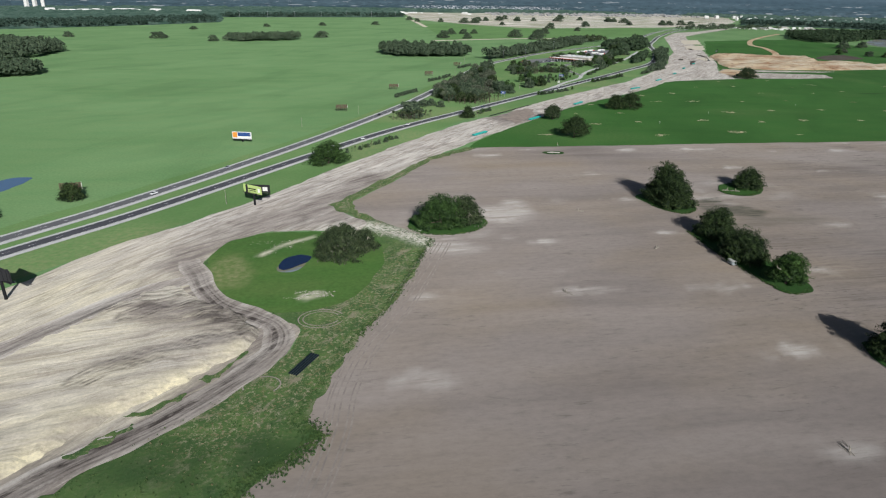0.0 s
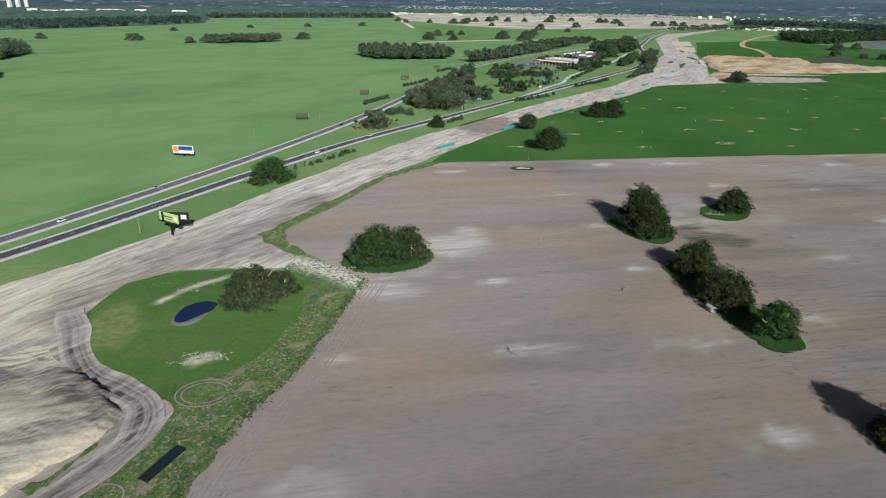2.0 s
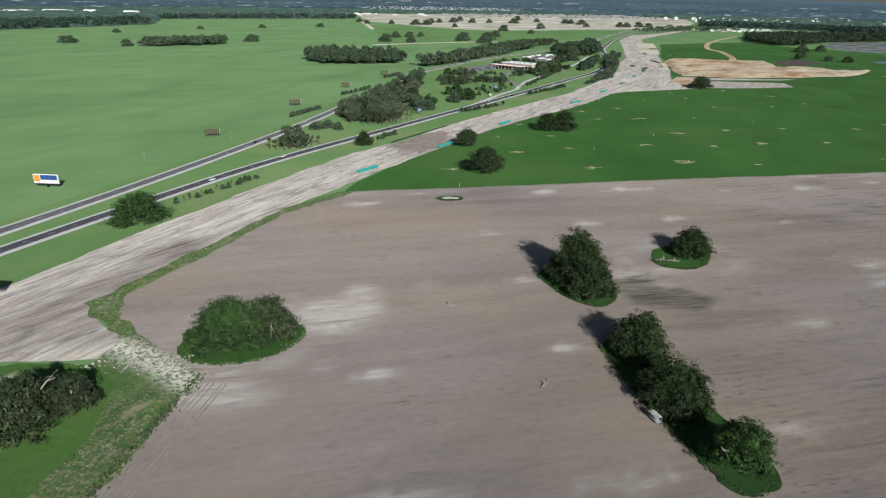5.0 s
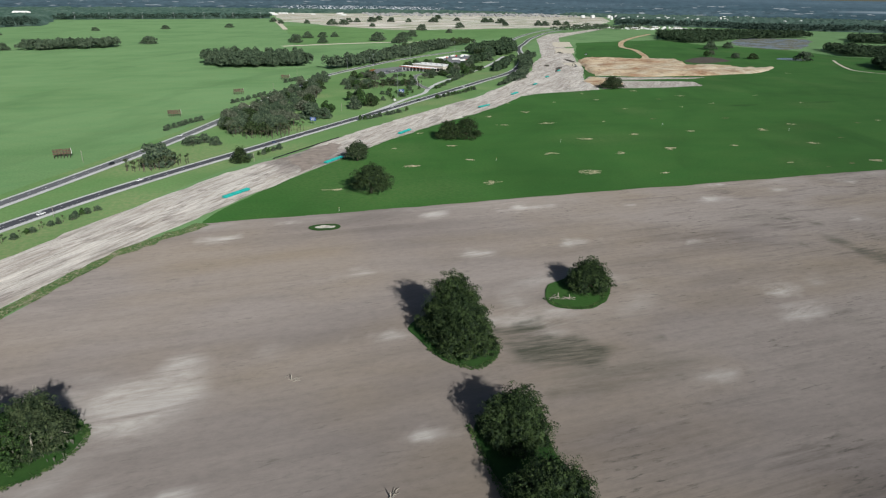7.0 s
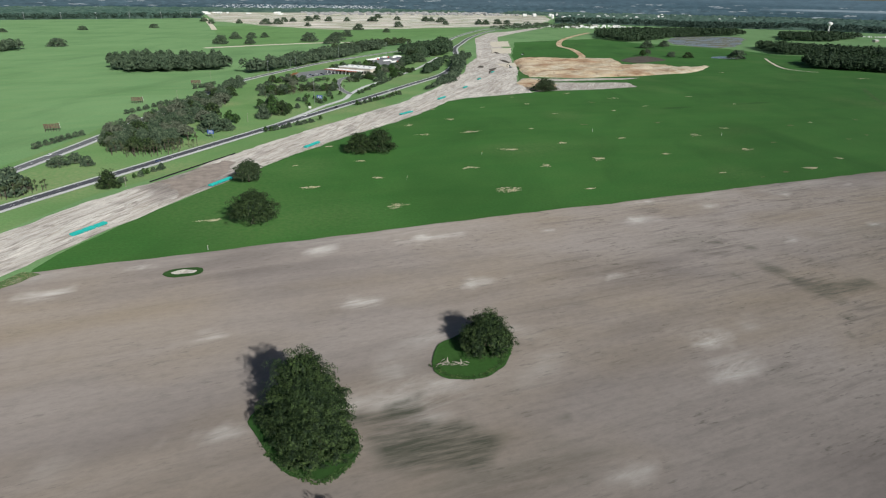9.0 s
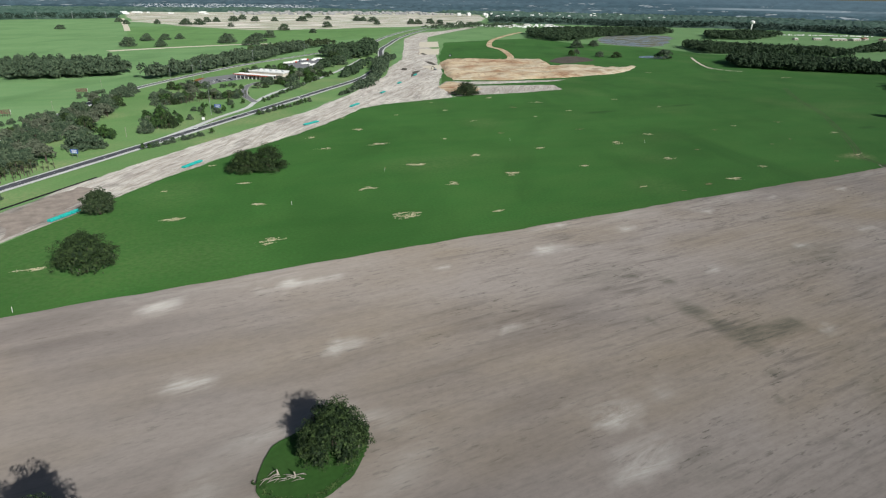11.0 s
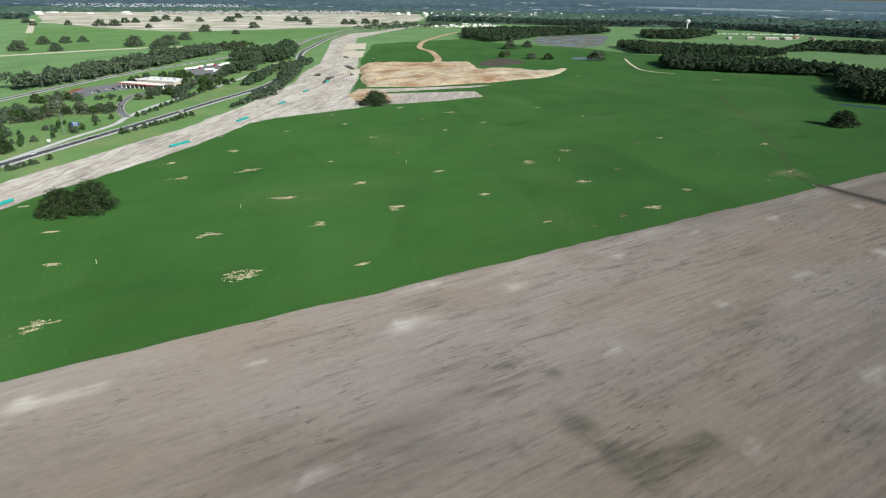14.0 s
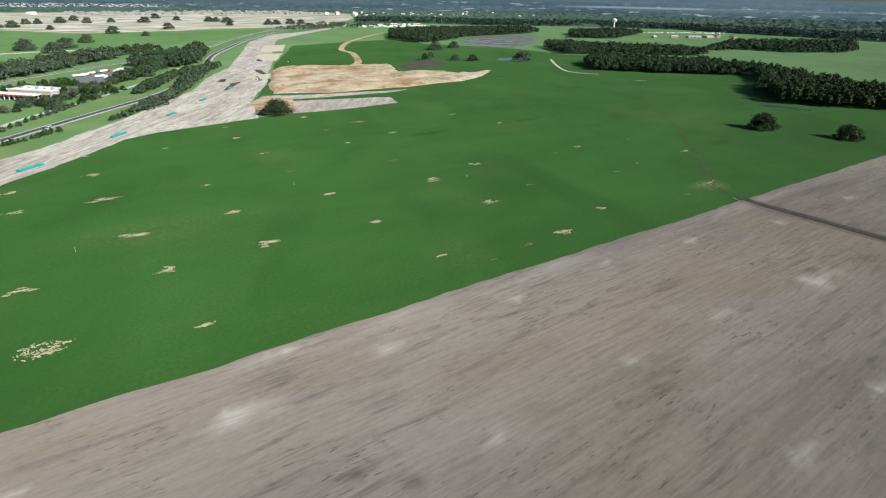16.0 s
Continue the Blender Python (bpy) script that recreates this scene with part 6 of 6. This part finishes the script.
def truck(x, y, turn, label, tint):
    t = thing("truck", x, y, 0.25, turn, label, "truck", "parked trucks")
    bm = bmesh.new()
    box(bm, -2.5, 0, 2.65, 14.5, 2.55, 2.8, bevel=0.06)
    part("trailer_box", bm, WHITE, t)
    bm = bmesh.new()
    box(bm, 7.2, 0, 1.9, 2.6, 2.4, 2.7, bevel=0.15)
    box(bm, 9.0, 0, 1.3, 1.4, 2.0, 1.4, bevel=0.15)
    part("cab", bm, tint, t)
    for sx in (-8.5, -7.2, 4.6, 5.9, 8.9):
        for sy in (-1.1, 1.1):
            part("wheel", tube(bmesh.new(), [(sx, sy - 0.15, 0.5), (sx, sy + 0.15, 0.5)], [0.5, 0.5], 10), RUBBER, t)
    return t


for k, (x, y) in enumerate(((486, 1395), (497, 1405), (508, 1420), (512, 1372), (528, 1440), (545, 1432), (556, 1450), (520, 1350))):
    truck(x, y, 20 + 12 * (k % 3), "white articulated truck parked behind the rest area", (WHITE, RED, CARS[3])[k % 3])
for k in range(12):
    t = car(330 + (k % 6) * 9 + rs.uniform(-1, 1), 1186 + (k // 6) * 14 + (k % 6) * 5, 120, CARS[k % 4], "parked car at the rest area")
    t["group"] = "parked cars"


def rest_building():
    """Service plaza: a long low canopy in front of a taller flat-roofed hall."""
    t = thing("rest_area_building", 392, 1206, 0.2, -50, "white flat-roofed service plaza with red-trimmed canopy", "building")
    bm = bmesh.new()
    box(bm, 0, 0, 6.2, 66, 17, 1.0, bevel=0.12)
    part("canopy_roof", bm, ROOFWHITE, t)
    for s in (-1, 1):
        bm = bmesh.new()
        box(bm, 0, s * 8.6, 6.15, 66.3, 0.2, 1.3)
        part("fascia", bm, BRICKRED, t, "red-brown fascia band")
    for k in range(9):
        for s in (-6, 6):
            bm = bmesh.new()
            box(bm, -29 + k * 7.2, s, 2.85, 0.9, 0.9, 5.7, bevel=0.05)
            part("column", bm, WHITE, t)
    bm = bmesh.new()
    box(bm, 12, 24, 4.5, 62, 26, 9.0, bevel=0.1)
    hall = part("hall", bm, WALLTAN, t)
    bm = bmesh.new()
    box(bm, 12, 24, 9.3, 64, 28, 0.8, bevel=0.1)
    part("roof", bm, ROOFWHITE, t)
    for s in (10.3, 37.7):
        bm = bmesh.new()
        box(bm, 12, s, 10.0, 64, 0.6, 0.9)
        part("parapet", bm, WHITE, t)
    for k in range(10):
        bm = bmesh.new()
        box(bm, -15 + k * 6, 10.9, 3.2, 4.4, 0.3, 4.2)
        part("window", bm, GLASS, t)
    for k in range(7):
        bm = bmesh.new()
        box(bm, -10 + k * 7.5, 22 + (k % 3) * 4, 10.3, 2.6, 2.2, 1.4, bevel=0.1)
        part("roof_unit", bm, GREYMETAL, t, "grey rooftop air unit")
    return t


rest_building()


def low_building(x, y, turn, w, d, h, roof, label, group="", ridge=2.0):
    t = thing("building", x, y, 0.1, turn, label, "building", group)
    bm = bmesh.new()
    box(bm, 0, 0, h / 2, w, d, h)
    part("wall", bm, WALLTAN, t)
    bm = bmesh.new()
    v = [bm.verts.new(c) for c in ((-w * 0.52, -d * 0.55, h), (w * 0.52, -d * 0.55, h), (w * 0.52, 0, h + ridge), (-w * 0.52, 0, h + ridge), (w * 0.52, d * 0.55, h), (-w * 0.52, d * 0.55, h))]
    bm.faces.new((v[0], v[1], v[2], v[3])), bm.faces.new((v[3], v[2], v[4], v[5])), bm.faces.new((v[0], v[3], v[5])), bm.faces.new((v[1], v[4], v[2])), bm.faces.new((v[0], v[5], v[4], v[1]))
    part("roof", bm, roof, t)
    for k in range(3):
        bm = bmesh.new()
        box(bm, (k - 1) * w * 0.28, -d / 2 - 0.03, h * 0.45, w * 0.14, 0.1, h * 0.5)
        part("window", bm, GLASS, t)
    return t


TERRACOTTA = plain("brown-red roofing", (0.3, 0.15, 0.11), 0.8, size=6)
for k, (x, y, w, d) in enumerate(((2310, 1560, 46, 18), (2370, 1545, 40, 20), (2440, 1560, 60, 22), (2480, 1520, 36, 16), (2260, 1600, 24, 12), (2180, 1620, 18, 10), (2560, 1180, 50, 20), (2700, 1080, 40, 18), (1700, 2560, 30, 14), (1790, 2600, 36, 16), (1640, 2500, 28, 12), (1880, 2560, 30, 14))):
    low_building(x, y, rs.uniform(-30, 30), w, d, 5.5, TERRACOTTA if k in (2, 3) else ROOFWHITE, "low pale building with a light metal roof" if k not in (2, 3) else "low farm building with a brown-red roof", "scattered far buildings")


def water_tower(x, y, h):
    t = thing("water_tower", x, y, 0, 0, "slender white water tower above the woods", "water tower")
    part("stem", tube(bmesh.new(), [(0, 0, 0), (0, 0, 3), (0, 0, h * 0.62), (0, 0, h * 0.76)], [5.5, 2.9, 2.4, 4.0], 16), WHITE, t, smooth=True)
    pr = [(0.70, 3.5), (0.76, 7.4), (0.83, 9.4), (0.90, 8.9), (0.96, 6.0), (1.0, 0.6)]
    part("tank", tube(bmesh.new(), [(0, 0, h * a) for a, _ in pr], [r for _, r in pr], 20), WHITE, t, smooth=True)
    return t


water_tower(2396, 1963, 46)


def scatter_boxes(name, places, material, label, seed):
    """Far things too small to pick apart, as one object: gabled boxes."""
    rng = random.Random(seed)
    vs, fs = [], []
    for x, y, z, w, d, h in places:
        a = rng.uniform(-0.5, 0.5)
        c, s = math.cos(a), math.sin(a)
        i = len(vs)
        for px_, py_, pz_ in ((-w, -d, 0), (w, -d, 0), (w, d, 0), (-w, d, 0), (-w, -d, h), (w, -d, h), (w, d, h), (-w, d, h), (-w * 0.9, 0, h * 1.4), (w * 0.9, 0, h * 1.4)):
            vs.append((x + (px_ * c - py_ * s) / 2, y + (px_ * s + py_ * c) / 2, z + pz_))
        fs += [tuple(i + q for q in f) for f in ((0, 1, 5, 4), (1, 2, 6, 5), (2, 3, 7, 6), (3, 0, 4, 7), (4, 5, 9, 8), (6, 7, 8, 9), (5, 6, 9), (7, 4, 8))]
    return tagged(mesh_object(name, vs, fs, material), label, "buildings", "", "stuff")


rb = random.Random(8)
DULLROOF = plain("weathered pale roofing", (0.42, 0.41, 0.4), 0.7, vary=0.45, size=60)
scatter_boxes("far_houses", [(rb.uniform(800, 2100), rb.uniform(3880, 4420), 0, rb.uniform(12, 22), rb.uniform(10, 16), rb.uniform(4, 7)) for k in range(300)], DULLROOF, "far housing estate of pale-roofed houses", 1)
scatter_boxes("far_warehouses", [(rb.gauss(-1230, 180), rb.gauss(3540, 40), 9, rb.uniform(20, 80), rb.uniform(14, 26), rb.uniform(9, 12)) for k in range(12)] + [(rb.uniform(250, 700), rb.uniform(3850, 4200), 3, rb.uniform(14, 40), rb.uniform(10, 16), rb.uniform(4, 6)) for k in range(10)]
              + [(rb.uniform(2000, 3100), rb.uniform(2900, 3700), 5, rb.uniform(8, 24), rb.uniform(8, 14), rb.uniform(9, 12)) for k in range(40)] + [(-1850 + 44 * k, 3990, 8, 17, 16, 44 + 6 * (k % 2)) for k in range(3)], ROOFWHITE, "far white warehouses among the woods", 2)
scatter_boxes("far_parked_vehicles", [(2330 + 3.2 * k + rb.uniform(-6, 6), 1880 - 1.9 * k + rb.uniform(-14, 14), 0, rb.uniform(4, 9), 2.4, rb.uniform(1.4, 2.6)) for k in range(110)] + [(rb.uniform(1560, 1900), rb.uniform(2440, 2640), 0, rb.uniform(5, 16), 3, rb.uniform(2, 4)) for k in range(80)], WHITE, "rows of far parked white vehicles", 3)
for k in range(8):
    x, y = -560 + 124 * k, 3200 + 34 * k
    t = thing("pylon", x, y, 0, 0, "pale power-line pole above the tree line", "power pole", "far power poles")
    part("pole", tube(bmesh.new(), [(0, 0, 0), (0, 0, 30)], [0.5, 0.3], 6), STEEL, t)
    bm = bmesh.new()
    box(bm, 0, 0, 27, 9, 0.6, 0.6)
    part("cross_arm", bm, STEEL, t)

# excavating machine on the graded bed
def excavator(x, y, turn):
    t = thing("excavator", x, y, 0.3, turn, "dark tracked excavator on the graded sand", "excavator")
    for s in (-1.3, 1.3):
        bm = bmesh.new()
        box(bm, 0, s, 0.5, 4.4, 0.7, 1.0, bevel=0.25)
        part("track", bm, RUBBER, t)
    bm = bmesh.new()
    box(bm, -0.4, 0, 1.8, 3.8, 2.8, 1.4, bevel=0.15)
    part("body", bm, GREYMETAL, t)
    bm = bmesh.new()
    box(bm, 0.9, 0.8, 2.9, 1.5, 1.1, 1.5, bevel=0.1)
    part("cab", bm, GLASS, t)
    part("boom", tube(bmesh.new(), [(1.2, -0.3, 2.2), (4.2, -0.3, 5.4), (7.0, -0.3, 4.2)], [0.35, 0.4, 0.25], 5), BLACK, t)
    part("stick", tube(bmesh.new(), [(7.0, -0.3, 4.3), (7.8, -0.3, 1.2)], [0.25, 0.2], 5), BLACK, t)
    bm = bmesh.new()
    box(bm, 7.5, -0.3, 0.8, 1.2, 1.3, 0.9, bevel=0.15)
    part("bucket", bm, BLACK, t)
    return t


excavator(835, 1440, 40), excavator(700, 1230, 120)


# ---------------------------------------------------------------- ground litter
STRAW = leaf_material("dry pale cuttings", (0.42, 0.36, 0.22), (0.66, 0.6, 0.44), 2.0)
BROWNLITTER = leaf_material("brown rotted cuttings", (0.16, 0.12, 0.07), (0.3, 0.24, 0.14), 2.0)
ROCK = leaf_material("pale limestone rubble", (0.36, 0.33, 0.28), (0.66, 0.62, 0.54), 2.0)


def litter(name, x, y, rx, ry, n, size, z, material, label, category, seed, lift=0.12):
    """Loose pieces strewn over an uneven patch."""
    rng = np.random.default_rng(seed)
    k = 4 + int(rng.integers(2, 6))
    cx, cy = rng.normal(0, 0.42, k) * rx, rng.normal(0, 0.42, k) * ry
    c = rng.integers(k, size=n)
    px_, py_ = x + cx[c] + rng.normal(0, 0.24, n) * rx, y + cy[c] + rng.normal(0, 0.13, n) * ry
    a = rng.uniform(0, 6.28, n)
    s = size * rng.uniform(0.4, 1.3, n)
    vs = []
    for sx, sy in ((1, 0.1), (0.1, 0.6), (-1, -0.1), (-0.1, -0.6)):
        vs.append(np.stack([px_ + s * (sx * np.cos(a) - sy * np.sin(a)), py_ + s * (sx * np.sin(a) + sy * np.cos(a)), z + rng.uniform(0.0, lift, n)], 1))
    return tagged(cloud_object(name, np.stack(vs, 1).reshape(-1, 3), material), label, category, "", "stuff")


for k, (x, y, r) in enumerate(CUTTINGS + ROTTED):
    rotted = k >= len(CUTTINGS)
    n_c = int((22 if rotted else 30) * r)
    litter("grass_cuttings", x, y, r * 0.95, r * 0.62, n_c, 0.4 if rotted else 0.5, 0.09, BROWNLITTER if rotted else STRAW, "brown rotted heap of cuttings in the meadow" if rotted else "pale heap of dry cuttings in the meadow", "cuttings", k)
litter("grass_cuttings", 356, 554, 10, 5.5, 240, 0.6, 0.09, STRAW, "wide pale heap of dry cuttings", "cuttings", 901)
litter("limestone_rubble", 18, 311, 15, 12, 380, 0.45, 0.5, ROCK, "pale limestone rubble along the field corner", "rubble", 902, 0.4)
litter("limestone_rubble", -24, 240, 9, 4, 160, 0.5, 0.56, ROCK, "pale rubble strewn in the hollow", "rubble", 903, 0.25)
litter("limestone_rubble", -42, 298, 12, 9, 120, 0.4, 0.56, ROCK, "pale rubble along a low ridge", "rubble", 904, 0.2)

TUFT = leaf_material("coarse weed tufts", (0.035, 0.075, 0.02), (0.1, 0.15, 0.045), 3.0)
DRYTUFT = leaf_material("dry weed tufts", (0.16, 0.14, 0.07), (0.36, 0.32, 0.2), 3.0)


def tufts(name, ring, n, size, material, label, seed, z=0.2, where=None):
    rng = np.random.default_rng(seed)
    lo, hi = ring.min(0), ring.max(0)
    P = rng.uniform(lo, hi, (n * 4, 2))
    k = inside(P[:, 0], P[:, 1], ring)
    if where:
        k &= where(P[:, 0], P[:, 1]) > rng.uniform(0, 1, len(P))
    P = P[k][:n]
    c = np.column_stack([P, np.full(len(P), z)])
    v = leaf_cloud(rng, c, np.full((len(P), 3), size * 0.6), np.full(len(P), 4), size * 0.6, 0.8, 0.0)
    return tagged(cloud_object(name, v, material), label, "weeds", "", "stuff")


def outside_hollow(X, Y):
    return np.where(inside(X, Y, HOLLOW), 0.0, 1.0)


tufts("weed_tufts", WEEDY, 6500, 0.4, TUFT, "coarse green weed tufts in the rough grass", 1, 0.46, outside_hollow)
tufts("dry_weed_tufts", WEEDY, 1800, 0.42, DRYTUFT, "dry brown weed tufts in the rough grass", 2, 0.46, lambda X, Y: weed_dry(X, Y) * outside_hollow(X, Y))


def edge_tufts(line, n, spread, seed):
    """Weeds straggling out over the edge of the bare soil."""
    rng = np.random.default_rng(seed)
    at = line[rng.integers(len(line), size=n)] + rng.normal(0, spread, (n, 2)) + np.repeat(rng.normal(0, spread, (n // 20, 2)), 20, 0)
    c = np.column_stack([at, np.full(n, 0.25)])
    v = leaf_cloud(rng, c, np.full((n, 3), 0.35), np.full(n, 5), 0.28, 0.6, 0.0)
    return tagged(cloud_object("weed_tufts", v, TUFT), "green weeds straggling over the edge of the bare soil", "weeds", "", "stuff")


for ring_ in ([(23, 321), (28, 311), (45, 307), (60, 313), (67, 326), (58, 340)], [(235, 372), (239, 363), (250, 360), (262, 368), (268, 378), (262, 386)], [(176, 345), (185, 331), (192, 330), (199, 336), (201, 346)], [(176, 300), (176, 268), (181, 228), (188, 222), (196, 226)]):
    edge_tufts(spline(ring_, 0.8), 500, 0.45, len(ring_))
edge_tufts(spline([(33, 300), (28, 286), (8, 230), (-8, 199), (-24, 157)], 1.0), 1400, 0.8, 3)
edge_tufts(spline([(-24, 157), (-17, 150), (-22, 141), (-38, 127), (-50, 90)], 1.0), 2000, 1.5, 4)
for x, y in ((381, 651), (631, 649), (165, 509), (300, 600), (520, 700)):
    t = thing("survey_stake", x, y, 0, 0, "thin white survey stake standing in the meadow", "stake", "survey stakes")
    part("stake", rod((0, 0, 0), (0.05, 0, 2.6), 0.09, 5), WHITE, t)
    part("ribbon", box(bmesh.new(), 0.1, 0, 2.3, 0.25, 0.04, 0.3), ORANGE, t, "orange marker ribbon")
